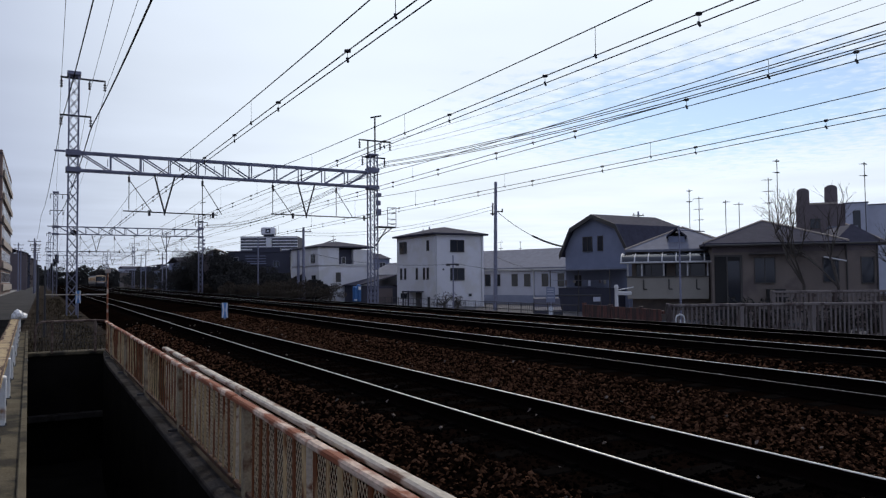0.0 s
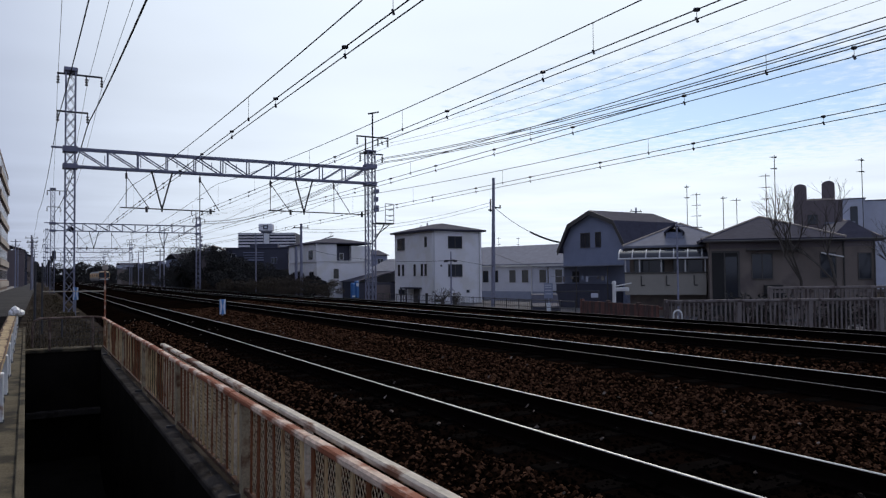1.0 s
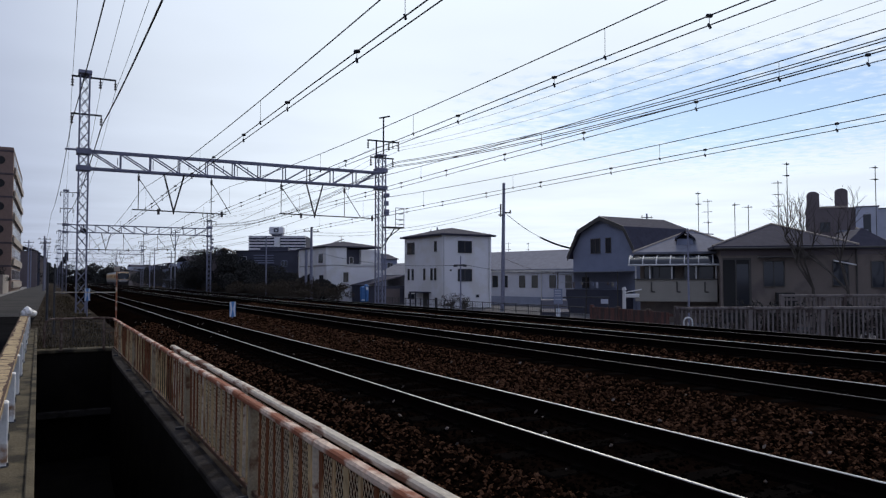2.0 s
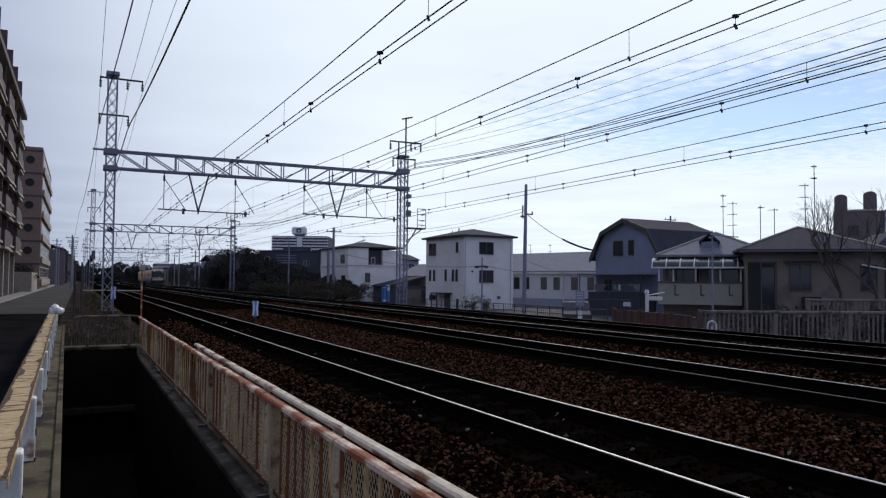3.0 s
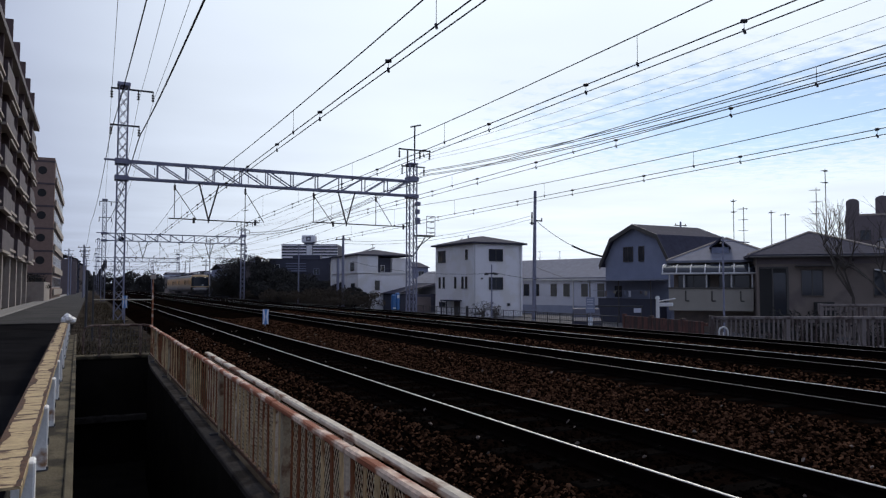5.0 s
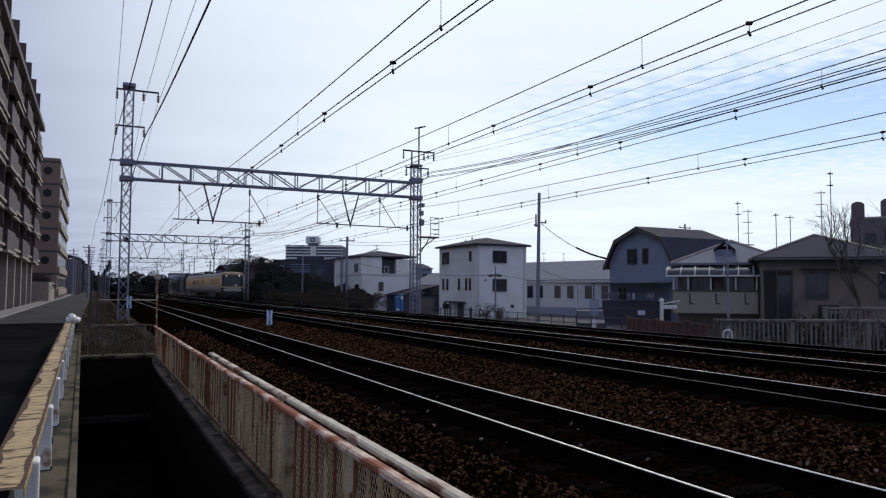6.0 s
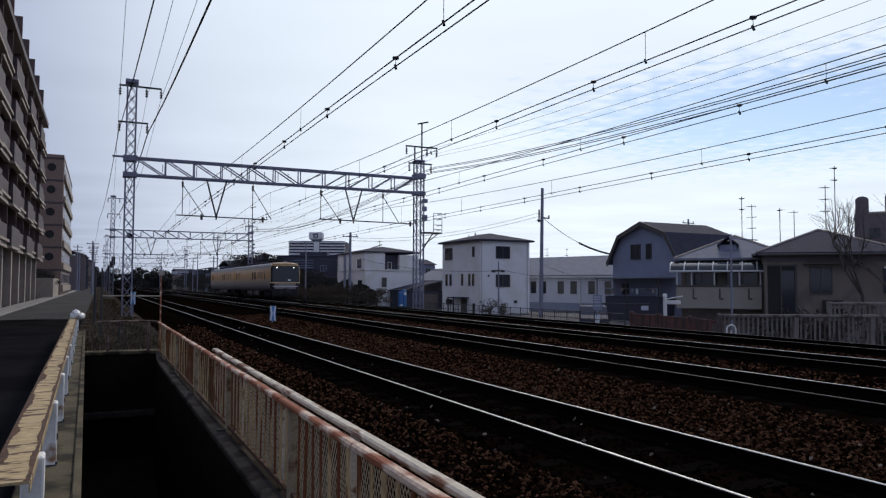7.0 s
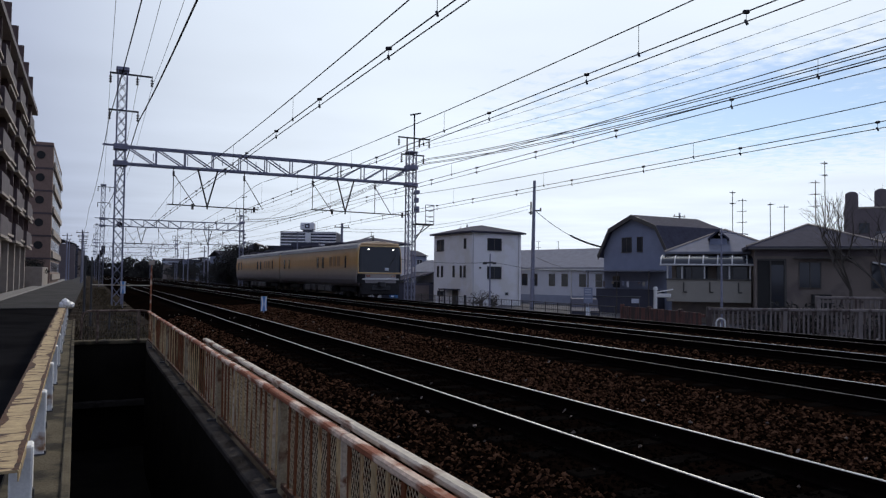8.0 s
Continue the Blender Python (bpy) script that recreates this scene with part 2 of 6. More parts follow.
M = dict(
    earth=surface("dry earth", (0.030, 0.025, 0.021), 1.0, spec=0.0, vary=0.5, scale=0.7, fine=20, bump=0.5, stain=(0.062, 0.053, 0.044), stain_scale=0.9),
    # Near-black base paints in the shade between the stones.
    ballast=surface("rusty ballast, shade between stones painted in", (0.0042, 0.0025, 0.0019), 1.0, vary=0.7, scale=3.0, fine=28, bump=1.0, stain=(0.002, 0.0015, 0.0014), stain_scale=0.6, spec=0.0),
    # Few stones are bright: sunlit tops put into the colour.
    stone=surface("ballast stone", (0.066, 0.033, 0.019), 1.0, vary=0.5, scale=9, fine=60, bump=0.4, island=0.96, spec=0.0, sparse=2.6),
    asphalt=surface("asphalt", (0.013, 0.013, 0.014), 1.0, spec=0.0, vary=0.3, scale=1.2, fine=90, bump=0.3, stain=(0.009, 0.009, 0.010), stain_scale=0.5),
    paving=surface("concrete paving", (0.2, 0.19, 0.18), 0.9, vary=0.25, scale=1.5, bump=0.2),
    street=surface("grey street surface", (0.12, 0.118, 0.122), 0.95, vary=0.25, scale=0.8, bump=0.2, stain=(0.08, 0.08, 0.085), stain_scale=0.3, spec=0.1),
    concrete=surface("weathered concrete", (0.115, 0.098, 0.066), 1.0, spec=0.1, vary=0.35, scale=3, fine=50, bump=0.4, stain=(0.04, 0.036, 0.028), stain_scale=2.2),
    # Near-black base: the shade inside the passage is put into the colour.
    shadewall=surface("concrete with deep shade painted in", (0.014, 0.0125, 0.011), 1.0, spec=0.0, vary=0.4, scale=2, bump=0.3),
    # Rust brown, lowered further to paint the rails' shaded sides.
    railside=surface("rusty rail steel, side shade painted in", (0.005, 0.0035, 0.003), 1.0, 0.0, vary=0.4, scale=8, bump=0.2, spec=0.0),
    railtop=surface("worn bright rail head", (0.46, 0.45, 0.43), 0.38, 1.0, vary=0.15, scale=4, bump=0.02),
    rail_unlit=surface("rail head coloured as unlit", (0.05, 0.045, 0.045), 0.5, 0.3, vary=0.2, scale=4, bump=0.02, spec=0.3),
    palestone=surface("pale stone chip", (0.16, 0.13, 0.11), 1.0, vary=0.3, scale=9, bump=0.3, island=0.6, spec=0.0),
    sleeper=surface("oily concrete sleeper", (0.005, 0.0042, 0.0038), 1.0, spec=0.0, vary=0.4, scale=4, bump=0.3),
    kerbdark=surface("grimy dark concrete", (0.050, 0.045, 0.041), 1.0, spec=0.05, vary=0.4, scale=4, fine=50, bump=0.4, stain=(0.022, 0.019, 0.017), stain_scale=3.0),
    galv=surface("galvanised steel", (0.25, 0.26, 0.34), 0.55, 0.35, vary=0.2, scale=4, bump=0.05),
    darksteel=surface("dark steel", (0.05, 0.05, 0.055), 0.6, 0.3, vary=0.3, bump=0.05),
    wire=surface("overhead copper wire", (0.03, 0.03, 0.035), 0.6, 0.2, vary=0.1, bump=0.0),
    porcelain=surface("insulator porcelain", (0.05, 0.04, 0.04), 0.3, vary=0.1, bump=0.0),
    rustpaint=surface("peeling cream paint over rust", (0.42, 0.31, 0.16), 0.8, vary=0.4, scale=8, fine=45, bump=0.3, stain=(0.06, 0.024, 0.010), stain_scale=5.5, stain_at=0.57, stain_wide=0.07, stretch=(0.9, 2.4, 1)),
    whitepaint=surface("chalky white paint", (0.78, 0.78, 0.74), 0.7, vary=0.12, scale=5, bump=0.1, stain=(0.30, 0.17, 0.09), stain_scale=5.0, stain_at=0.68),
    rustred=surface("faded pink paint over rust", (0.62, 0.47, 0.36), 0.85, vary=0.35, scale=9, fine=50, bump=0.4, stain=(0.26, 0.08, 0.034), stain_scale=7.0, stain_at=0.47, stain_wide=0.10, stretch=(1, 0.4, 1)),
    dullpipe=surface("weathered dull pipe", (0.17, 0.125, 0.10), 0.85, 0.1, vary=0.4, scale=7, fine=50, bump=0.3, stain=(0.07, 0.04, 0.03), stain_scale=9.0, stain_at=0.5, stain_wide=0.1),
    oldasphalt=surface("old bleached asphalt", (0.055, 0.054, 0.055), 0.95, spec=0.1, vary=0.3, scale=0.8, fine=90, bump=0.3, stain=(0.038, 0.038, 0.04), stain_scale=0.4),
    rustwhite=surface("faded white paint over rust", (0.56, 0.50, 0.40), 0.85, vary=0.3, scale=7, fine=50, bump=0.3, stain=(0.17, 0.08, 0.045), stain_scale=7.0, stain_at=0.575, stain_wide=0.08, stretch=(1, 0.3, 1)),
    picket=surface("streaked rusty picket", (0.46, 0.33, 0.17), 0.9, vary=0.5, scale=6, fine=50, bump=0.3, stain=(0.145, 0.042, 0.009), stain_scale=6.0, stain_at=0.47, stain_wide=0.10, stretch=(1, 1, 0.3), wear=0.42),
    netwire=surface("bleached netting wire", (0.52, 0.44, 0.32), 0.7, vary=0.25, scale=5, bump=0.0),
    oldpost=surface("dirty cream post with rust", (0.30, 0.245, 0.16), 0.9, vary=0.4, scale=5, fine=50, bump=0.3, stain=(0.10, 0.045, 0.02), stain_scale=5.0, stain_at=0.55, stain_wide=0.12),
    white=surface("off-white render", (0.83, 0.83, 0.85), 0.85, vary=0.05, scale=1.5, fine=30, bump=0.1, stain=(0.77, 0.76, 0.74), stain_scale=0.6),
    cream=surface("pale grey siding", (0.50, 0.525, 0.61), 0.85, vary=0.08, scale=1.5, bump=0.1),
    bluegrey=surface("blue-grey siding", (0.235, 0.265, 0.36), 0.85, vary=0.12, scale=1.5, bump=0.1),
    tan=surface("tan render", (0.215, 0.18, 0.155), 0.9, vary=0.14, scale=1.2, bump=0.15, stain=(0.15, 0.125, 0.115), stain_scale=0.7, stain_at=0.6),
    darktan=surface("dark brown render", (0.16, 0.135, 0.14), 0.9, vary=0.12, scale=1.2, bump=0.15),
    sand=surface("sand-coloured render", (0.32, 0.30, 0.26), 0.9, vary=0.1, scale=1.2, bump=0.15),
    rust=surface("bare brown rust", (0.075, 0.030, 0.011), 0.9, vary=0.5, scale=9, fine=50, bump=0.4, stain=(0.035, 0.017, 0.009), stain_scale=12.0),
    navy=surface("dark siding", (0.055, 0.058, 0.085), 0.85, vary=0.15, scale=1.2, bump=0.1),
    roof=surface("grey roof slate", (0.058, 0.058, 0.080), 0.9, spec=0.1, vary=0.25, scale=3, bump=0.3),
    palerooftile=surface("pale metal roof", (0.20, 0.21, 0.25), 0.85, vary=0.2, scale=2, bump=0.15, spec=0.1),
    glass=pane_glass("dark window glass", (0.03, 0.035, 0.045)),
    frame=surface("white window frame", (0.6, 0.6, 0.6), 0.5, vary=0.05, bump=0.0),
    frame_dark=surface("bronze window frame", (0.07, 0.065, 0.06), 0.5, vary=0.05, bump=0.0),
    brown=surface("brown apartment tile", (0.105, 0.07, 0.066), 0.8, vary=0.18, scale=2.5, fine=40, bump=0.2),
    buff=surface("buff apartment tile", (0.25, 0.17, 0.135), 0.8, vary=0.18, scale=2.5, fine=40, bump=0.2),
    darkbrown=surface("dark balcony panel", (0.095, 0.072, 0.078), 0.75, vary=0.15, scale=2, bump=0.1, stain=(0.07, 0.054, 0.058), stain_scale=1.2),
    ledge=surface("pale balcony slab edge", (0.38, 0.33, 0.28), 0.85, vary=0.2, scale=2, bump=0.1),
    bark=surface("bark", (0.07, 0.06, 0.05), 0.95, vary=0.3, scale=10, bump=0.4),
    leaf=surface("dark evergreen leaves", (0.052, 0.052, 0.050), 0.95, vary=0.2, scale=1.0, bump=0.0, island=0.25, spec=0.0),
    leafbrown=surface("brown winter scrub", (0.085, 0.072, 0.058), 0.95, vary=0.25, scale=1.0, bump=0.0, island=0.3, spec=0.0),
    grass=surface("dry winter grass", (0.075, 0.062, 0.04), 0.95, vary=0.3, scale=2.0, bump=0.0, island=0.6, spec=0.0),
    blue=surface("blue plastic sheet", (0.05, 0.17, 0.42), 0.5, vary=0.1, bump=0.05),
    signblue=surface("blue sign enamel", (0.10, 0.26, 0.55), 0.4, vary=0.1, bump=0.0),
    signwhite=surface("white sign enamel", (0.7, 0.75, 0.8), 0.4, vary=0.06, bump=0.0),
    black=surface("matt black", (0.02, 0.02, 0.02), 0.8, vary=0.1, bump=0.0),
    fencewood=surface("bleached fence", (0.19, 0.165, 0.155), 0.9, vary=0.35, scale=6, bump=0.2, stretch=(1, 1, 0.3), stain=(0.08, 0.06, 0.055), stain_scale=4.0, stain_at=0.55, wear=0.25),
    fencered=surface("red-brown fence board", (0.15, 0.066, 0.052), 0.9, vary=0.3, scale=6, bump=0.2, stretch=(1, 1, 0.3), stain=(0.07, 0.045, 0.04), stain_scale=4.0, stain_at=0.52, wear=0.2),
    # Gold over silver paint; the ramp also holds reflection and shade at the bottom.
    body=shaded_livery("train paint, silver below gold, sheen and shade painted in", ((0.6, (0.16, 0.15, 0.16)), (1.25, (0.36, 0.33, 0.33)), (1.7, (0.55, 0.44, 0.33)), (2.15, (0.78, 0.45, 0.16)), (2.75, (0.80, 0.48, 0.19)), (3.1, (0.66, 0.50, 0.34)))),
    bodycream=surface("train cream paint", (0.84, 0.60, 0.35), 0.45, vary=0.07, scale=1.0, bump=0.0),
    bodygold=surface("train amber window band", (0.46, 0.25, 0.11), 0.3, vary=0.4, scale=0.6, bump=0.0),
    bodyline=surface("train amber trim", (0.85, 0.60, 0.28), 0.4, vary=0.05, bump=0.0),
    trainroof=surface("train roof", (0.17, 0.165, 0.175), 0.6, vary=0.2, bump=0.05),
    under=surface("train underframe", (0.022, 0.021, 0.023), 0.85, vary=0.3, bump=0.1),
    trainunder=surface("grey equipment case", (0.12, 0.115, 0.115), 0.8, vary=0.3, bump=0.1),
    windscreen=pane_glass("tinted windscreen", (0.02, 0.025, 0.035), 0.04),
    lamp=glowing("headlamp glow", (1.0, 0.93, 0.78), 4.0),
    plasticwhite=surface("white plastic", (0.75, 0.75, 0.73), 0.5, vary=0.05, bump=0.0),
)


# ---------------------------------------------------------------- building blocks
def part(name, bm, material, parent, label=""):
    """Links a bmesh as one mesh object under a thing or a part."""
    me = bpy.data.meshes.new(name)
    bm.normal_update()
    bm.to_mesh(me)
    bm.free()
    return part_mesh(name, me, material, parent, label)


def part_mesh(name, me, material, parent, label=""):
    if material and not me.materials:
        me.materials.append(material)
    ob = new(name, me)
    ob.parent = parent
    if label:
        ob["label"] = label
    return ob


def thing(name, m, label, category, group="", kind=""):
    ob = new(name)
    ob.empty_display_size = 0.3
    ob.matrix_world = m
    return tagged(ob, label, category, group, kind)


def solo(name, bm, material, label="", category="", group="", kind="", m=None):
    """A thing that is one mesh."""
    ob = part(name, bm, material, None)
    if m is not None:
        ob.matrix_world = m
    return tagged(ob, label, category, group, kind)


def box(bm, x0, x1, y0, y1, z0, z1, bevel=0.0, m=None):
    v = [bm.verts.new(c) for c in ((x0, y0, z0), (x1, y0, z0), (x1, y1, z0), (x0, y1, z0), (x0, y0, z1), (x1, y0, z1), (x1, y1, z1), (x0, y1, z1))]
    fs = [bm.faces.new([v[i] for i in q]) for q in ((3, 2, 1, 0), (4, 5, 6, 7), (0, 1, 5, 4), (1, 2, 6, 5), (2, 3, 7, 6), (3, 0, 4, 7))]
    if m is not None:
        bmesh.ops.transform(bm, matrix=m, verts=v)
    if bevel:
        bmesh.ops.bevel(bm, geom=list({e for f in fs for e in f.edges}), offset=bevel, segments=1, affect="EDGES")
    return bm


def boxes(*rows, bevel=0.0):
    bm = bmesh.new()
    for r in rows:
        box(bm, *r, bevel=bevel)
    return bm


def bar(bm, a, b, r, sides=6, r2=None, caps=True):
    """A straight round bar from a to b, tapering to r2."""
    a, b = Vector(a), Vector(b)
    way = (b - a).normalized()
    side = way.orthogonal().normalized()
    other = way.cross(side)
    r2 = r if r2 is None else r2
    rings = []
    for p, q in ((a, r), (b, r2)):
        rings.append([bm.verts.new(p + side * math.cos(t) * q + other * math.sin(t) * q) for t in (2 * math.pi * i / sides for i in range(sides))])
    for i in range(sides):
        bm.faces.new((rings[0][i], rings[0][(i + 1) % sides], rings[1][(i + 1) % sides], rings[1][i]))
    if caps:
        bm.faces.new(rings[0][::-1])
        bm.faces.new(rings[1])
    return bm


def bars(r, *pairs, sides=6):
    bm = bmesh.new()
    for a, b in pairs:
        bar(bm, a, b, r, sides)
    return bm


def tube(bm, pts, r, sides=5):
    """A tube through points."""
    pts = [Vector(p) for p in pts]
    last = None
    for i, p in enumerate(pts):
        way = (pts[min(i + 1, len(pts) - 1)] - pts[max(i - 1, 0)]).normalized()
        side = Vector((0, 0, 1)).cross(way)
        side = side.normalized() if side.length > 0.01 else Vector((1, 0, 0))
        other = way.cross(side)
        ring = [bm.verts.new(p + side * math.cos(t) * r + other * math.sin(t) * r) for t in (2 * math.pi * k / sides for k in range(sides))]
        if last:
            for k in range(sides):
                bm.faces.new((last[k], last[(k + 1) % sides], ring[(k + 1) % sides], ring[k]))
        last = ring
    return bm


def prism(bm, profile, y0, y1, axis="y"):
    """Extrudes a closed profile (u, z) along y (or along x)."""
    put = (lambda u, z, w: (u, w, z)) if axis == "y" else (lambda u, z, w: (w, u, z))
    a = [bm.verts.new(put(u, z, y0)) for u, z in profile]
    b = [bm.verts.new(put(u, z, y1)) for u, z in profile]
    n = len(profile)
    for i in range(n):
        bm.faces.new((a[i], a[(i + 1) % n], b[(i + 1) % n], b[i]))
    bm.faces.new(a[::-1])
    bm.faces.new(b)
    bmesh.ops.recalc_face_normals(bm, faces=bm.faces)
    return bm


def mesh_from(name, verts, faces, material):
    me = bpy.data.meshes.new(name)
    me.from_pydata([tuple(v) for v in verts], [], [tuple(f) for f in faces])
    me.materials.append(material)
    me.update()
    return me


# ---------------------------------------------------------------- the line of the railway
KAPPA, BEND = 0.00058, 24.0


def drift(y):
    """How far the line has turned to the side at y: a gentle bend, straight beyond it."""
    if y < 0:
        return KAPPA * y * y / 2 if y > -40 else KAPPA * 800 + KAPPA * 40 * (-40 - y)
    return KAPPA * y * y / 2 if y < BEND else KAPPA * BEND * BEND / 2 + KAPPA * BEND * (y - BEND)


def heading(y):
    return KAPPA * max(min(y, BEND), -40)


def along(x, y, z):
    return Vector((x + drift(y), y, z))


def set_at(x, y, z=0.0):
    """The pose of a thing beside the line, turned with it."""
    return Matrix.Translation(along(x, y, z)) @ Matrix.Rotation(-math.atan(heading(y)), 4, "Z")


TRACKS = (4.507, 9.065, 12.965, 16.4)
YS = [-40, -20, -10, 0] + list(np.arange(2, 30, 2.0)) + [30, 35, 40, 50, 60, 80, 100, 130, 170, 220, 280, 350, 450, 600, 800]


def strip(profile, ys, skip=None):
    """Vertices and faces of a profile (x, z) swept along the line."""
    verts, faces, n = [], [], len(profile)
    for y in ys:
        verts += [along(x, y, z) for x, z in profile]
    for j in range(len(ys) - 1):
        for i in range(n - 1):
            if skip and skip(profile[i][0], profile[i + 1][0], ys[j], ys[j + 1]):
                continue
            faces.append((j * n + i, j * n + i + 1, (j + 1) * n + i + 1, (j + 1) * n + i))
    return verts, faces


# ---------------------------------------------------------------- ground, road, track bed
def trench_right(y):
    return 1.265 + 0.0125 * (y - 4) + 0.012 * max(y - 16, 0) ** 2


def fence_x(y):
    return 1.432 + 0.0122 * (y - 2.2)


TR0, TR1 = 1.5, 19.6


def make_ground():
    profile = [(-900, -0.3), (-200, -0.3), (-60, -0.3), (-16, -0.3), (-5.4, -0.3), (-0.42, -0.3), (1.5, -0.42), (2.3, -0.45), (3.0, -0.5),
               (18.6, -0.55), (19.6, -0.6), (21.0, -0.75), (24.0, -1.32), (60, -1.34), (160, -1.3), (400, -1.3), (1200, -1.3)]
    ys = [-300, -150] + [-40, -20, -10, 0, TR0] + list(np.arange(3, 19, 2.0)) + [TR1] + [22, 26, 30, 40, 60, 80, 100, 130, 170, 220, 280, 350, 450, 600, 800, 1200]
    v, f = strip(profile, ys, skip=lambda a, b, c, d: a > -0.5 and b < 1.6 and c >= TR0 - 0.01 and d <= TR1 + 0.01)
    ob = part_mesh("ground", mesh_from("ground", v, f, M["earth"]), None, None)
    tagged(ob, "bare dry earth beside the railway", "ground", kind="structure")
    v, f = strip([(-4.25, -0.255), (-2.3, -0.235), (-0.45, -0.25)], YS)
    tagged(part_mesh("road", mesh_from("road", v, f, M["asphalt"]), None, None), "narrow worn grey asphalt lane along the railway", "road", kind="structure")
    v, f = strip([(-4.25, -0.250), (-2.3, -0.230), (-0.45, -0.245)], [37.5] + [y for y in YS if y > 38])
    tagged(part_mesh("road", mesh_from("road", v, f, M["oldasphalt"]), None, None), "older paler stretch of the asphalt lane", "road", kind="structure")
    v, f = strip([(-5.4, -0.29), (-5.38, -0.15), (-4.3, -0.15), (-4.25, -0.26)], YS)
    tagged(part_mesh("pavement", mesh_from("pavement", v, f, M["paving"]), None, None), "pale concrete footway along the flats", "pavement", kind="structure")
    # Assumed paving, added so that sunlight bounces up onto the house fronts.
    v, f = strip([(24.6, -1.312), (40, -1.325), (75, -1.325)], [y for y in YS if 0 <= y <= 130])
    tagged(part_mesh("street", mesh_from("street", v, f, M["street"]), None, None), "grey street and yards added to bounce light onto the houses", "street", kind="structure")
    bed = [(2.2, -0.47), (2.5, -0.40), (3.2, -0.17), (3.6, -0.155), (5.4, -0.155), (5.9, -0.18), (6.8, -0.24), (7.7, -0.18), (8.1, -0.155), (10.0, -0.155),
           (10.6, -0.19), (11.5, -0.19), (12.0, -0.155), (13.9, -0.155), (14.7, -0.18), (15.4, -0.155), (17.4, -0.155), (18.0, -0.25), (18.7, -0.58)]
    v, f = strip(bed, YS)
    tagged(part_mesh("track_bed", mesh_from("track_bed", v, f, M["ballast"]), None, None), "rust-brown crushed stone bed, darkened as shade between the stones", "ballast", kind="structure")


make_ground()


def scatter_stones(name, count, xr, yr, size, label, material, height, seed):
    """Loose crushed stones, each a rough lump, in one mesh."""
    rng = np.random.default_rng(seed)
    base = np.array([(0, 0, 1), (1, 0, .1), (0.2, 1, 0), (-1, 0.1, -.1), (-0.1, -1, 0.1), (0, 0, -1)], float)
    tri = np.array([(0, 1, 2), (0, 2, 3), (0, 3, 4), (0, 4, 1), (5, 2, 1), (5, 3, 2), (5, 4, 3), (5, 1, 4)])
    y = yr[0] + (yr[1] - yr[0]) * rng.random(count) ** 1.35
    x = xr[0] + (xr[1] - xr[0]) * rng.random(count)
    z = np.array([height(q) for q in x])
    x = x + np.array([drift(q) for q in y])
    s = size * (0.55 + 0.9 * rng.random((count, 1, 1))) * (1 + 0.02 * (y[:, None, None] - yr[0]))
    ang = rng.random(count) * 6.283
    c, d = np.cos(ang), np.sin(ang)
    shape = base[None] * (0.7 + 0.6 * rng.random((count, 6, 3))) * np.array([0.5, 0.42, 0.34])
    px = shape[..., 0] * c[:, None] - shape[..., 1] * d[:, None]
    py = shape[..., 0] * d[:, None] + shape[..., 1] * c[:, None]
    tilt = rng.normal(0, 0.5, (count, 1))
    pz = shape[..., 2] + px * tilt
    pts = np.stack([px, py, pz], -1) * s + np.stack([x, y, z + rng.random(count) * size * 0.35], -1)[:, None]
    faces = (tri[None] + (np.arange(count) * 6)[:, None, None]).reshape(-1, 3)
    me = bpy.data.meshes.new(name)
    me.from_pydata(pts.reshape(-1, 3).tolist(), [], faces.tolist())
    me.materials.append(material)
    tagged(part_mesh(name, me, None, None), label, "ballast", kind="stuff")


def bed_height(x):
    return float(np.interp(x, (2.2, 2.5, 3.2, 3.6, 5.4, 5.9, 6.8, 7.7, 8.1, 10.0, 10.6, 11.5, 12.0, 13.9, 14.7, 15.4, 17.4, 18.0), (-.47, -.40, -.17, -.155, -.155, -.18, -.24, -.18, -.155, -.155, -.19, -.19, -.155, -.155, -.18, -.155, -.155, -.25)))


scatter_stones("ballast_stones", 17000, (1.9, 3.45), (2.5, 28), 0.047, "loose rust-brown crushed stones by the first track", M["stone"], bed_height, 1)
scatter_stones("ballast_stones", 36000, (5.6, 7.95), (1.5, 38), 0.05, "loose rust-brown crushed stones between two tracks", M["stone"], bed_height, 2)
scatter_stones("ballast_stones", 9000, (10.15, 11.95), (4, 48), 0.065, "loose rust-brown crushed stones between two tracks", M["stone"], bed_height, 3)
scatter_stones("ballast_stones", 6000, (14.0, 15.4), (8, 54), 0.07, "loose rust-brown crushed stones between two tracks", M["stone"], bed_height, 4)
scatter_stones("pale_stones", 170, (2.0, 8.0), (2.5, 30), 0.045, "scattered pale stone chips and litter on the ballast", M["palestone"], lambda x: bed_height(x) + 0.02, 6)
# Oily stones; their colour also holds the shade between the rails.
scatter_stones("oily_ballast_stones", 12000, (3.4, 5.6), (1.5, 30), 0.05, "oily crushed stones between the rails, darkened further as shade", M["ballast"], lambda x: -0.165, 5)

RAIL = [(-0.065, -0.15), (-0.065, -0.138), (-0.012, -0.115), (-0.012, -0.04), (-0.034, -0.03), (-0.034, -0.006), (0.034, -0.006), (0.034, -0.03), (0.012, -0.04), (0.012, -0.115), (0.065, -0.138), (0.065, -0.15)]
sleeper_mesh = None


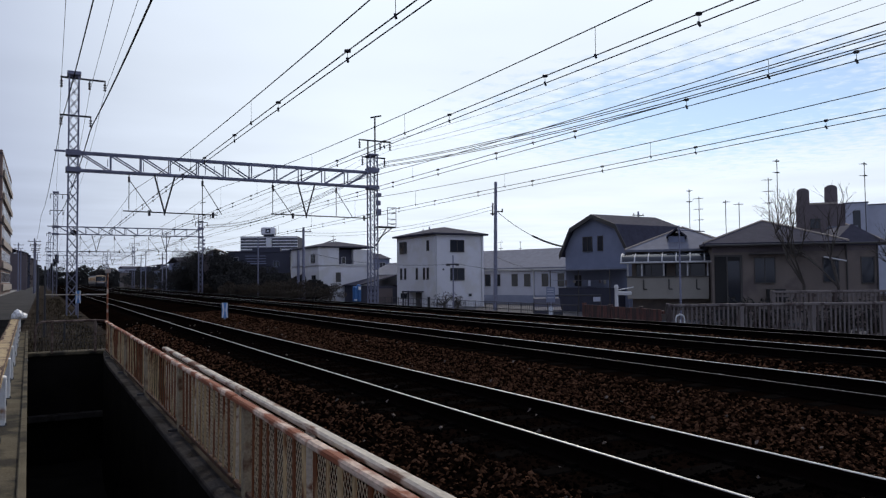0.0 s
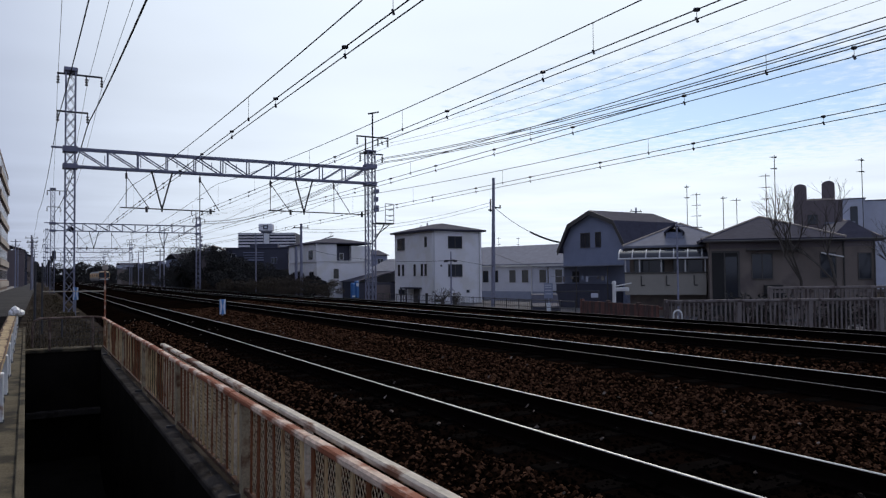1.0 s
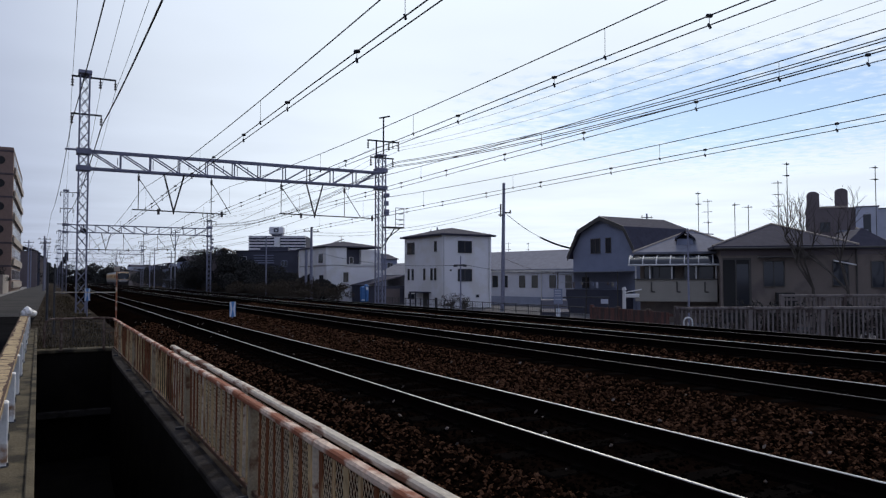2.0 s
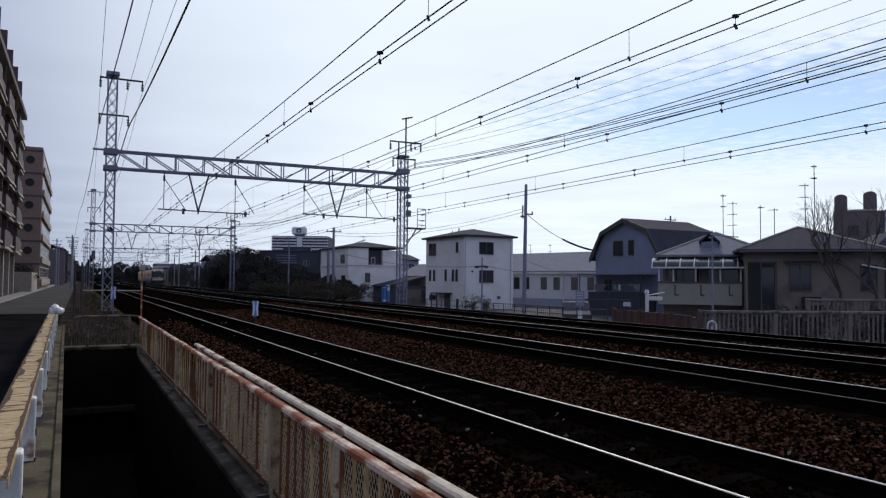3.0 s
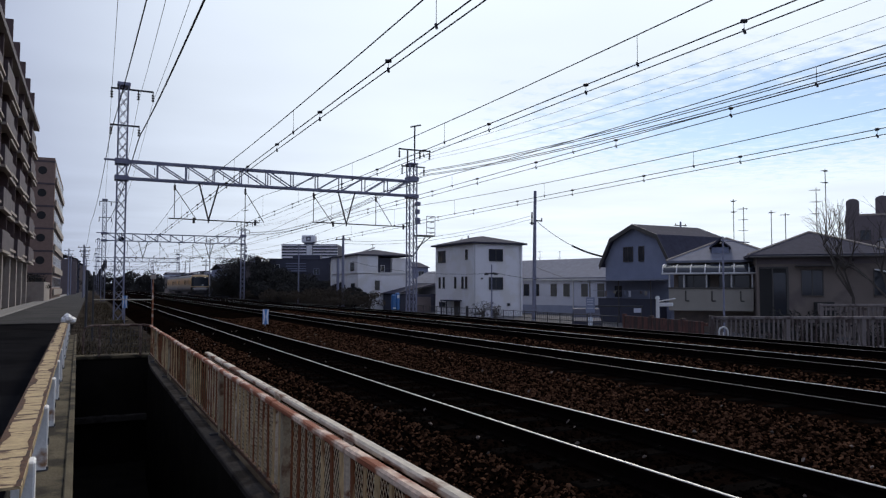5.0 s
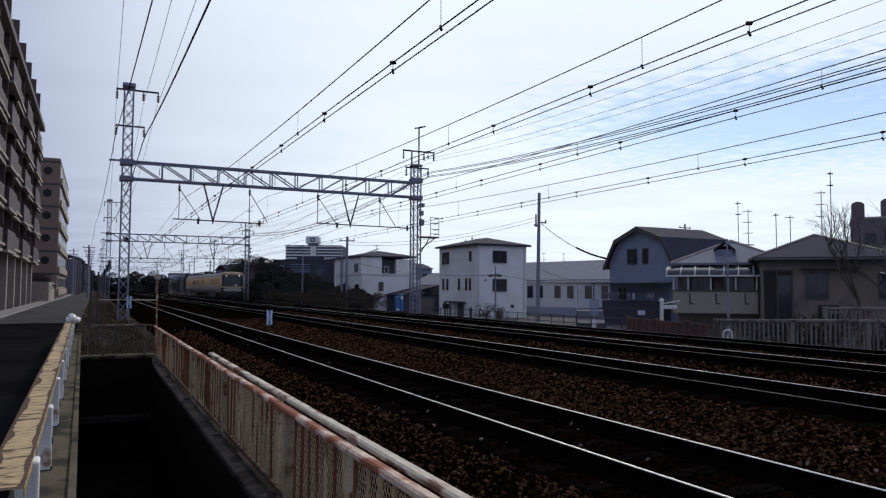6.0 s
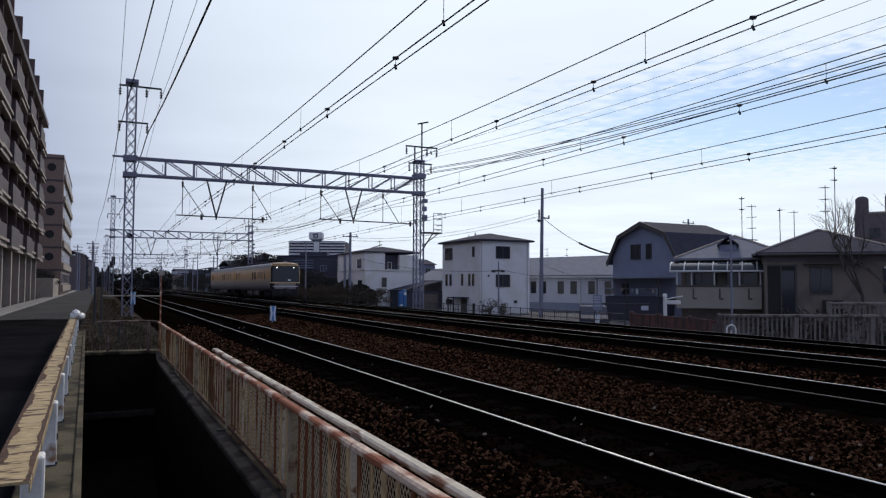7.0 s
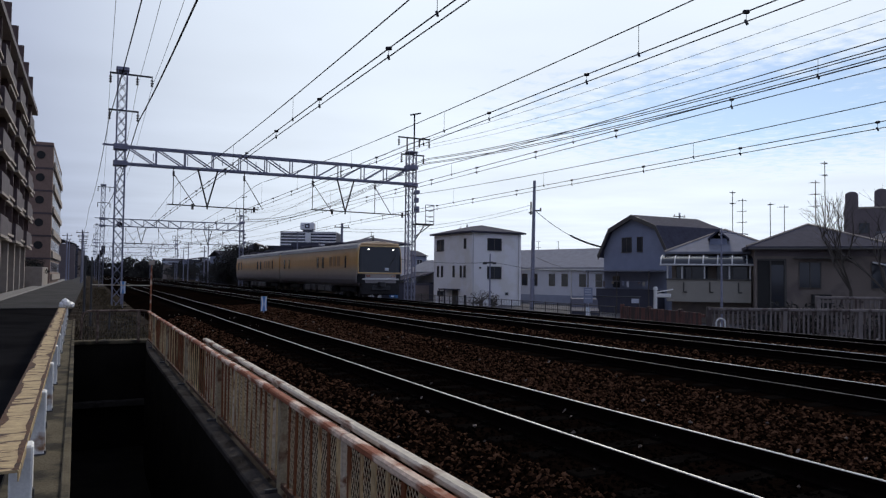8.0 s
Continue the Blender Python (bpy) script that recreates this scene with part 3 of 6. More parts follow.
def make_track(x, seed):
    global sleeper_mesh
    track = thing("railway_track", pose(0, 0, 0), "narrow-gauge double steel rails on dark sleepers in brown ballast", "railway track", "parallel tracks", "structure")
    for side in (-0.566, 0.566):
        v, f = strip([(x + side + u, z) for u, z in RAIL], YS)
        rail = part_mesh("rail", mesh_from("rail", v, f, M["railside"]), None, track, "rusty steel rail, sides painted darker as shade")
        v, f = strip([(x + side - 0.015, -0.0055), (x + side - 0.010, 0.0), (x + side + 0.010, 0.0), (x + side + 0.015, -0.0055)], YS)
        # Which rail heads catch the sky glint is set here by colour.
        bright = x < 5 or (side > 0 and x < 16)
        part_mesh("rail_head", mesh_from("rail_head", v, f, M["railtop" if bright else "rail_unlit"]), None, rail, "bright polished running surface" if bright else "running surface coloured as catching no light")
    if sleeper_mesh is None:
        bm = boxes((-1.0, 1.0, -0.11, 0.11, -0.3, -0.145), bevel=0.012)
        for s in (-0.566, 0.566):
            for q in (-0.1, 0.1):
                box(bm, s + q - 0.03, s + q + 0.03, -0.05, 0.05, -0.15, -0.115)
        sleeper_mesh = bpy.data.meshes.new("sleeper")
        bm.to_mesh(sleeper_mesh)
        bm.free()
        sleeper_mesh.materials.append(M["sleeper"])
    for i in range(75):
        y = -4 + 0.62 * i
        ob = part_mesh("sleeper", sleeper_mesh, None, track)
        ob.matrix_basis = set_at(x, y + 0.04 * math.sin(i * 7.1 + seed))


# ---------------------------------------------------------------- sunken passage beside the lane
def make_trench():
    # Floor set deeper than estimated so that less light reaches it.
    zf = -2.9
    bm = boxes((-0.42, 0.0, TR0, TR1 + 5, -0.7, -0.05), bevel=0.015)
    solo("kerb_wall", bm, M["concrete"], "stained concrete kerb under the guard rail", "kerb", kind="structure")
    solo("kerb_lip", boxes((-0.055, 0.003, TR0, TR1 + 5, -0.06, -0.022), bevel=0.008), M["concrete"], "worn lip along the kerb", "kerb", kind="structure")
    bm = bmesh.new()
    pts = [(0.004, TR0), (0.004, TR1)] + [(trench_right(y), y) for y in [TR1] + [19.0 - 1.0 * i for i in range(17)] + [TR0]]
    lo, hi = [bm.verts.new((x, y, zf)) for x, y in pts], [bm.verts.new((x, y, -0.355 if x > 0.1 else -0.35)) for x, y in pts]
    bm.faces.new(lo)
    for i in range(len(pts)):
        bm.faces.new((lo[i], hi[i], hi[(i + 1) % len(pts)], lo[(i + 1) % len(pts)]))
    solo("sunken_passage", bm, M["shadewall"], "concrete walls of a sunken passage, deep shade painted in", "passage", kind="structure")
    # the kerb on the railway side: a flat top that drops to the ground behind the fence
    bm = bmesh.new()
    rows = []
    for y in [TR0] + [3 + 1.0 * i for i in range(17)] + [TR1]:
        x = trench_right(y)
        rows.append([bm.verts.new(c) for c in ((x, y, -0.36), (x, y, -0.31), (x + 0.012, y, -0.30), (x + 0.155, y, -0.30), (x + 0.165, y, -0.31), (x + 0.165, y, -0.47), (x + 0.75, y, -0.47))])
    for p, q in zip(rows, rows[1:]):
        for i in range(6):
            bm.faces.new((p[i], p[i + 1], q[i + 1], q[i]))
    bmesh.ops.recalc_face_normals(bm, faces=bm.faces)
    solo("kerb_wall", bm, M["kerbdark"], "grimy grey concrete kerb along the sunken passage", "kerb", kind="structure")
    bm = boxes((-0.02, 1.7, TR1 - 0.05, TR1 + 0.4, -0.36, -0.27), bevel=0.02)
    solo("kerb_wall", bm, M["concrete"], "cracked concrete lip at the end of the passage", "kerb", kind="structure")
    bm = boxes((-0.42, 1.9, 0.9, TR0, -1.8, -0.28), bevel=0.02)
    solo("passage_head", bm, M["concrete"], "concrete slab at the head of the passage", "slab", kind="structure")
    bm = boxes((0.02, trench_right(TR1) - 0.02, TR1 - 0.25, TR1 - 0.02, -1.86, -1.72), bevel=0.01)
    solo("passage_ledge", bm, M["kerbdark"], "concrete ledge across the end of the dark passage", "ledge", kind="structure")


make_trench()


def make_guard_rail():
    """White posts under a wide rusty cream plate."""
    rail = thing("guard_rail", pose(0, 0, 0), "guard rail with a rusty cream top plate on white posts", "guard rail")
    rng = random.Random(4)
    y, seg = 3.95, 0
    # the plate is a channel with turned-down flanges, laid in lengths
    for y0, y1 in ((3.95, 9.85), (9.86, 15.7), (15.71, 23.9)):
        dx = 0.004 * seg
        plate = part("top_plate", prism(bmesh.new(), [(-0.40 + dx, 0.38), (-0.40 + dx, 0.452), (-0.392 + dx, 0.46), (-0.222 + dx, 0.46), (-0.214 + dx, 0.452), (-0.214 + dx, 0.405), (-0.220 + dx, 0.405), (-0.220 + dx, 0.447), (-0.394 + dx, 0.447), (-0.394 + dx, 0.38)], y0, y1), M["rustpaint"], rail, "wide cream channel with rust blooms")
        for edge, way in ((-0.215 + dx, -1), (-0.399 + dx, 1)):
            rb = bmesh.new()
            prev = None
            for q in range(int((y1 - y0) / 0.05)):
                yy = y0 + 0.05 * q
                w = 0.016 + 0.07 * max(0, noise.noise(Vector((yy * 2.1, edge * 9, 0)))) + 0.02 * abs(noise.noise(Vector((yy * 11, edge * 5, 3))))
                cur = (rb.verts.new((edge, yy, 0.4625)), rb.verts.new((edge + way * w, yy, 0.4625)))
                if prev:
                    rb.faces.new((prev[0], cur[0], cur[1], prev[1]))
                prev = cur
            part("rust_bloom", rb, M["rust"], plate)
        seg += 1
    me = None
    for k in range(11):
        y = 4.62 + 2.0 * k
        if me is None:
            bm = boxes((-0.062, 0.05, -0.075, 0.075, -0.05, 0.444), bevel=0.01)
            me = bpy.data.meshes.new("post")
            bm.to_mesh(me)
            bm.free()
            me.materials.append(M["whitepaint"])
            bm = boxes((-0.07, 0.056, -0.082, 0.082, -0.06, -0.04), bevel=0.006)
            bar(bm, (0.05, -0.06, -0.045), (0.05, -0.06, -0.02), 0.012)
            foot = bpy.data.meshes.new("foot_plate")
            bm.to_mesh(foot)
            bm.free()
            foot.materials.append(M["darksteel"])
            bm = boxes((0.046, 0.06, -0.03, 0.03, 0.14, 0.2), bevel=0.008)
            slot = bpy.data.meshes.new("slot")
            bm.to_mesh(slot)
            bm.free()
            slot.materials.append(M["black"])
        post = part_mesh("post", me, None, rail, "white painted square post")
        post.location = (-0.233, y, 0)
        part_mesh("foot_plate", foot, None, post)
        part_mesh("bracket_slot", slot, None, post)
    bm = bmesh.new()
    for i in range(16):
        a = rng.random() * 6.28
        bmesh.ops.create_icosphere(bm, subdivisions=1, radius=0.06 + 0.05 * rng.random(), matrix=Matrix.Translation((-0.2 + 0.14 * math.cos(a) * rng.random(), 21.5 + 0.4 * rng.random(), 0.49 + 0.12 * rng.random())))
    solo("plastic_bag", bm, M["plasticwhite"], "crumpled white plastic bag tied on the guard rail", "bag")


make_guard_rail()


def make_rusty_fence():
    fence = thing("picket_fence", pose(0, 0, 0), "low rusty steel picket fence with peeling pale paint", "fence")
    y0, y1 = 2.2, 19.4
    a, b = Vector((fence_x(y0), y0, 0)), Vector((fence_x(y1), y1, 0))
    turn = Matrix.Translation(a) @ Matrix.Rotation(-math.atan2(b.x - a.x, b.y - a.y), 4, "Z")
    run = (b - a).length
    top = 0.455
    n = 9
    for i in range(n):
        s0, s1 = run * i / n + 0.004, run * (i + 1) / n - 0.004
        part("top_rail", boxes((-0.034, 0.034, s0, s1, top - 0.05, top - 0.004 * (i % 2)), bevel=0.012), M["rustred"], fence, "pink-white peeling top rail").matrix_basis = turn
    part("bottom_rail", boxes((-0.022, 0.022, 0, run, -0.262, -0.222), bevel=0.005), M["rust"], fence, "rusted bottom rail").matrix_basis = turn
    pick = bpy.data.meshes.new("picket")
    bm = boxes((-0.005, 0.005, -0.024, 0.024, -0.222, top - 0.05), bevel=0.002)
    bm.to_mesh(pick)
    bm.free()
    pick.materials.append(M["picket"])
    post = bpy.data.meshes.new("post")
    bm = boxes((-0.032, 0.032, -0.05, 0.05, -0.46, top - 0.01), bevel=0.008)
    bm.to_mesh(post)
    bm.free()
    post.materials.append(M["oldpost"])
    brace = bpy.data.meshes.new("brace")
    bm = boxes((-0.13, -0.02, -0.014, 0.014, -0.302, -0.272), bevel=0.004)
    bm.to_mesh(brace)
    bm.free()
    brace.materials.append(M["darksteel"])
    step = 0.2
    rng = random.Random(8)
    for i in range(int(run / step)):
        s = 0.05 + step * i
        is_post = i % 15 == 2
        ob = part_mesh("post" if is_post else "picket", post if is_post else pick, None, fence)
        ob.matrix_basis = turn @ Matrix.Translation((0, s, 0)) @ Euler((rng.gauss(0, 0.012), rng.gauss(0, 0.008), rng.gauss(0, 0.06))).to_matrix().to_4x4()
        if is_post:
            part_mesh("brace", brace, None, fence).matrix_basis = turn @ Matrix.Translation((0, s, 0))
    # a second fence with wire netting close behind it
    second = thing("netting_fence", pose(0, 0, 0), "second low fence, white flaking rail over wire netting", "fence")
    y0, y1 = 2.2, 10.9
    a, b = Vector((1.545, y0, 0)), Vector((1.69, y1, 0))
    turn = Matrix.Translation(a) @ Matrix.Rotation(-math.atan2(b.x - a.x, b.y - a.y), 4, "Z")
    run = (b - a).length
    part("top_rail", boxes((-0.036, 0.036, 0, run * 0.52, 0.42, 0.465), (-0.036, 0.036, run * 0.525, run, 0.418, 0.463), bevel=0.012), M["rustwhite"], second, "flaking white top rail").matrix_basis = turn
    for s in (0.3, 2.3, 4.3, 6.3, 8.4):
        part("post", boxes((-0.025, 0.025, s - 0.03, s + 0.03, -0.45, 0.42), bevel=0.006), M["rustwhite"], second).matrix_basis = turn
    bm = bmesh.new()
    k = 0.045
    for i in range(int(run / k)):
        for side in (1, -1):
            z0, s0 = -0.35, i * k
            pts = [(0.004 * side, s0, z0), (0.004 * side, s0 + side * 0.42, z0 + 0.74)]
            if 0 <= pts[1][1] <= run:
                bar(bm, pts[0], pts[1], 0.0023, 3, caps=False)
    part("wire_netting", bm, M["netwire"], second, "diamond wire netting").matrix_basis = turn


make_rusty_fence()


def make_end_barrier():
    b = thing("pipe_barrier", pose(0, 0, 0), "bent dull brown-grey pipe barrier closing the passage end", "barrier")
    bm = bmesh.new()
    y, z = 19.5, 0.46
    tube(bm, [(0.14, y, -0.2), (0.15, y, 0.28), (0.18, y, 0.4), (0.27, y, z), (0.9, y, z + 0.005), (1.5, y, z), (1.66, y, z - 0.03)], 0.027, 8)
    part("pipe", bm, M["dullpipe"], b)
    for x in (0.5, 1.42):
        part("upright", bars(0.028, ((x, y, -0.3), (x, y, z))), M["dullpipe"], b)
    bm = bmesh.new()
    for i in range(16):
        x = 0.2 + i * 0.09
        bar(bm, (x, y + 0.02, -0.28), (x, y + 0.02, z - 0.03), 0.004, 4)
    for i in range(8):
        bar(bm, (0.16, y + 0.02, -0.25 + i * 0.09), (1.6, y + 0.02, -0.25 + i * 0.09), 0.004, 4)
    part("wire_mesh", bm, M["darksteel"], b)
    # taller frame further on
    g = thing("boundary_frame", pose(0, 0, 0), "thin rusty steel frame across the verge", "barrier")
    y = 26.0
    part("post", bars(0.03, ((0.45, y, -0.4), (0.45, y, 1.9))), M["darksteel"], g)
    part("post", bars(0.025, ((2.16, y - 1, -0.4), (2.16, y - 1, 1.7))), M["rustred"], g)
    part("cross_bar", bars(0.015, ((0.45, y, 1.0), (2.16, y - 1, 1.0))), M["rustwhite"], g)
    part("cap", boxes((2.08, 2.24, y - 1.08, y - 0.92, 1.66, 1.8), bevel=0.01), M["ledge"], g)
    p = thing("verge_post", pose(0.3, 31, -0.35), "short weathered grey post on the verge", "post")
    part("shaft", bars(0.045, ((0, 0, 0), (0, 0, 2.4))), M["darksteel"], p)
    for x, y, hgt in ((0.95, 24.5, 0.7),):
        s = thing("stake", pose(x, y, -0.42), "thin dark steel stake in the weeds", "stake", "stakes in the weeds")
        part("shaft", bars(0.028, ((0, 0, 0), (0, 0, hgt))), M["darksteel"], s)


make_end_barrier()


def make_marker(x, y, z, hgt, label):
    """Small board with a white hourglass on blue."""
    s = thing("marker_board", set_at(x, y, z), label, "railway sign", "hourglass markers")
    part("post", bars(0.03, ((0, 0.03, 0), (0, 0.03, hgt))), M["galv"], s)
    part("board", boxes((-0.125, 0.125, -0.015, 0.015, hgt - 0.62, hgt), bevel=0.006), M["signblue"], s)
    bm = bmesh.new()
    for up in (1, -1):
        q = [bm.verts.new((u, -0.02, hgt - 0.31 + up * w)) for u, w in ((-0.125, 0.31), (-0.07, 0.31), (-0.015, 0), (-0.09, 0))]
        bm.faces.new(q if up > 0 else q[::-1])
        q = [bm.verts.new((u, -0.02, hgt - 0.31 + up * w)) for u, w in ((0.125, 0.31), (0.07, 0.31), (0.015, 0), (0.09, 0))]
        bm.faces.new(q[::-1] if up > 0 else q)
    part("white_figure", bm, M["signwhite"], s)


make_marker(6.82, 30.6, -0.24, 0.72, "small blue board with a white hourglass between tracks")
make_marker(1.75, 40.2, -0.45, 1.42, "small blue board with a white hourglass below a mast")


# ---------------------------------------------------------------- overhead line
def lattice(bm, x, y, z0, z1, w, leg=0.035, step=0.62):
    """A four-legged lattice mast with crossed lacing."""
    h2 = w / 2
    for sx in (-h2, h2):
        for sy in (-h2, h2):
            box(bm, x + sx - leg, x + sx + leg, y + sy - leg, y + sy + leg, z0, z1)
    n = int((z1 - z0) / step)
    for i in range(n):
        a, b = z0 + i * (z1 - z0) / n, z0 + (i + 1) * (z1 - z0) / n
        for s in (-h2, h2):
            bar(bm, (x - h2, y + s, a), (x + h2, y + s, b), 0.02, 4, caps=False)
            bar(bm, (x + h2, y + s, a), (x - h2, y + s, b), 0.02, 4, caps=False)
            bar(bm, (x + s, y - h2, a), (x + s, y + h2, b), 0.02, 4, caps=False)
    return bm


def make_gantry():
    """Lattice portal across four tracks; x is measured from the line's own axis."""
    g = thing("overhead_line_gantry", set_at(0, 43), "grey steel lattice portal carrying the overhead line", "gantry", "gantries over the line")
    xl, xr = 1.55, 18.83
    left = part("left_mast", lattice(bmesh.new(), xl, 0, -0.6, 12.5, 0.46), M["galv"], g, "tall lattice mast")
    part("mast_cap", boxes((xl - 0.33, xl + 0.33, -0.33, 0.33, 12.42, 12.62), bevel=0.02), M["galv"], left)
    for z0, z1 in ((8.1, 8.42), (7.22, 7.5)):
        part("gusset", boxes((xl - 0.36, xl + 0.36, -0.34, 0.34, z0, z1), bevel=0.02), M["galv"], left)
    right = part("right_mast", lattice(bmesh.new(), xr, 0, -0.6, 9.5, 0.5), M["galv"], g, "lattice mast")
    part("mast_cap", boxes((xr - 0.33, xr + 0.33, -0.33, 0.33, 9.4, 9.5), bevel=0.02), M["galv"], right)
    for z0, z1 in ((8.3, 8.6), (7.2, 7.45)):
        part("gusset", boxes((xr - 0.36, xr + 0.36, -0.36, 0.36, z0, z1), bevel=0.02), M["galv"], right)
    part("footing", boxes((xl - 0.5, xl + 0.5, -0.5, 0.5, -0.9, -0.35), bevel=0.03), M["concrete"], left)
    part("footing", boxes((xr - 0.5, xr + 0.5, -0.5, 0.5, -0.9, -0.3), bevel=0.03), M["concrete"], right)
    zt, zb, hw = 8.3, 7.36, 0.3
    bm = bmesh.new()
    for yy in (-hw, hw):
        box(bm, xl - 0.9 if yy < 0 else xl, xr, yy - 0.045, yy + 0.045, zt - 0.05, zt + 0.05)
        box(bm, xl, xr, yy - 0.05, yy + 0.05, zb - 0.05, zb + 0.05)
    part("chord", bm, M["galv"], g)
    n = 11
    xs = [xl + 0.3 + (xr - xl - 0.6) * i / n for i in range(n + 1)]
    for i in range(n):
        for yy in (-hw, hw):
            a, b = ((xs[i], zt), (xs[i + 1], zb)) if i < 6 else ((xs[i], zb), (xs[i + 1], zt))
            part("diagonal", bars(0.045, ((a[0], yy, a[1]), (b[0], yy, b[1])), sides=4), M["galv"], g)
            if i:
                part("vertical", bars(0.04, ((xs[i], yy, zt), (xs[i], yy, zb)), sides=4), M["galv"], g)
        part("top_lacing", bars(0.025, ((xs[i], -hw, zt), (xs[i + 1], hw, zt)), sides=4), M["galv"], g)
    for i, x in enumerate((3.2, 5.0, 6.9, 8.3, 8.8, 9.6, 10.2)):
        part("pin", bars(0.02, ((x, -0.3, zt - 0.85 if i % 2 else zt - 0.7), (x, -0.3, zt - 0.3))), M["galv"], g)
    # hangers and steady bars for the wires
    for x0, xv, x1, b0, b1, zbar in ((4.3, 6.15, 8.2, 4.0, 9.05, 5.24), (12.3, 14.4, 16.35, 12.2, 18.5, 5.36)):
        v = part("hanger", bars(0.045, ((xv - 0.55, 0, zb), (xv, 0, zbar)), ((xv + 0.55, 0, zb), (xv, 0, zbar)), ((xv, 0, zbar + 0.1), (xv, 0, zbar - 0.15))), M["darksteel"], g, "v-shaped steel hanger")
        part("steady_bar", bars(0.035, ((b0, 0, zbar + 0.03), (b1, 0, zbar - 0.03))), M["darksteel"], v)
        for x in (x0, x1):
            part("drop_rod", bars(0.022, ((x, 0, zb), (x, 0, zbar)), ((x, 0, zb - 0.35), (x + (1.1 if x > xv else 1.2), 0, zbar))), M["darksteel"], v)
            part("insulator", bars(0.06, ((x, 0, zb - 0.5), (x, 0, zb - 0.2))), M["porcelain"], v)
        for x in (b0 + 1.35, b1 - 0.25):
            part("insulator", bars(0.07, ((x, 0, zbar - 0.2), (x, 0, zbar + 0.12))), M["porcelain"], v)
    # cross-arms
    for mast, z, a, b, drops in ((left, 12.3, 0.9, 3.08, (0.95, 2.3, 3.05)), (left, 10.28, 0.9, 2.4, (0.95, 2.37)), (right, 10.4, 17.9, 20.15, (17.95, 19.4, 20.1)), (right, 9.3, 18.1, 19.75, (18.15, 19.7))):
        arm = part("cross_arm", boxes((a, b, -0.05, 0.05, z - 0.04, z + 0.04)), M["darksteel"], mast)
        for x in drops:
            bm = bmesh.new()
            bar(bm, (x, 0, z), (x, 0, z - 0.55), 0.03)
            for k in range(3):
                bar(bm, (x, 0, z - 0.18 - k * 0.14), (x, 0, z - 0.24 - k * 0.14), 0.075, 8)
            part("insulator", bm, M["porcelain"], arm)
    part("aerial_mast", bars(0.05, ((xr - 0.3, 0, 9.4), (xr - 0.3, 0, 10.4)), ((xr + 0.2, 0, 9.4), (xr + 0.2, 0, 12.0)), ((xr - 0.1, 0, 11.9), (xr + 0.65, 0, 12.1))), M["darksteel"], right)
    plat = part("platform", boxes((xr + 0.25, xr + 1.5, -0.4, 0.4, 4.75, 4.82)), M["darksteel"], right)
    part("platform_strut", bars(0.035, ((xr + 1.0, 0, 4.75), (xr + 0.25, 0, 3.6)), ((xr + 1.4, 0, 4.75), (xr + 0.25, 0, 3.9))), M["darksteel"], plat)
    for z0, z1, wd in ((5.55, 5.95, 0.28), (6.2, 6.5, 0.24), (6.75, 7.0, 0.3)):
        part("equipment_box", boxes((xr + 0.28, xr + 0.28 + wd, -0.16, 0.16, z0, z1), bevel=0.02), M["galv"], right)
    for x in (xr + 0.9, xr + 1.5):
        part("platform_rail", bars(0.022, ((x, -0.38, 4.8), (x, -0.38, 6.07))), M["galv"], plat)
    for z in (5.0, 5.3, 5.7, 6.05):
        part("platform_rail", bars(0.022, ((xr + 0.9, -0.38, z), (xr + 1.5, -0.38, z)), ((xr + 1.5, -0.38, z), (xr + 1.5, 0.38, z))), M["galv"], plat)
    return g


gantry = make_gantry()
for y in (101, 183, 262):
    copy_thing(gantry, set_at(0, y))
SPANS = (-15, 43, 101, 183, 262, 340)


def hang(y, sag):
    for a, b in zip((-73,) + SPANS, SPANS):
        if a <= y <= b:
            t = (y - a) / (b - a)
            return -4 * sag * t * (1 - t)
    return 0.0


def wire(name, x, z, sag, r, label, group, y1=262, tilt=0.0, y0=-28):
    ys = [y0 + 2.0 * i for i in range(int((70 - y0) / 2))] + list(range(70, y1 + 1, 8))
    bm = tube(bmesh.new(), [along(x + tilt * (43 - y) / 58, y, z + hang(y, sag)) for y in ys], r, 5)
    return solo(name, bm, M["wire"], label, "wire", group)


def clips(parent, x, z0, sag0, z1, sag1, spacing, first, y1, blob=0.0):
    """Droppers with small clamps between two wires of one track."""
    y = first
    while y < y1:
        a, b = along(x, y, z0 + hang(y, sag0)), along(x, y, z1 + hang(y, sag1))
        bm = bars(0.005, (a, b), sides=4)
        bar(bm, b + Vector((0, -0.02, -0.05)), b + Vector((0, 0.02, 0.03)), 0.022, 6)
        if blob:
            bar(bm, a + Vector((-blob, 0, -0.01)), a + Vector((blob, 0, 0.01)), 0.034, 8)
        part("dropper", bm, M["wire"], parent)
        y += spacing


WIRES = [  # track x, messenger z and sag, auxiliary z, contact z, first dropper, first clip
    (4.5, 6.45, 0.75, 5.22, 5.03, 9.2, 7.1), (9.07, 6.79, 0.75, 5.56, 5.36, 10.1, 7.7), (12.97, 6.52, 0.75, 5.48, 5.27, 9.3, 7.5), (16.5, 6.27, 0.75, 5.14, 4.94, 8.0, 6.4)]
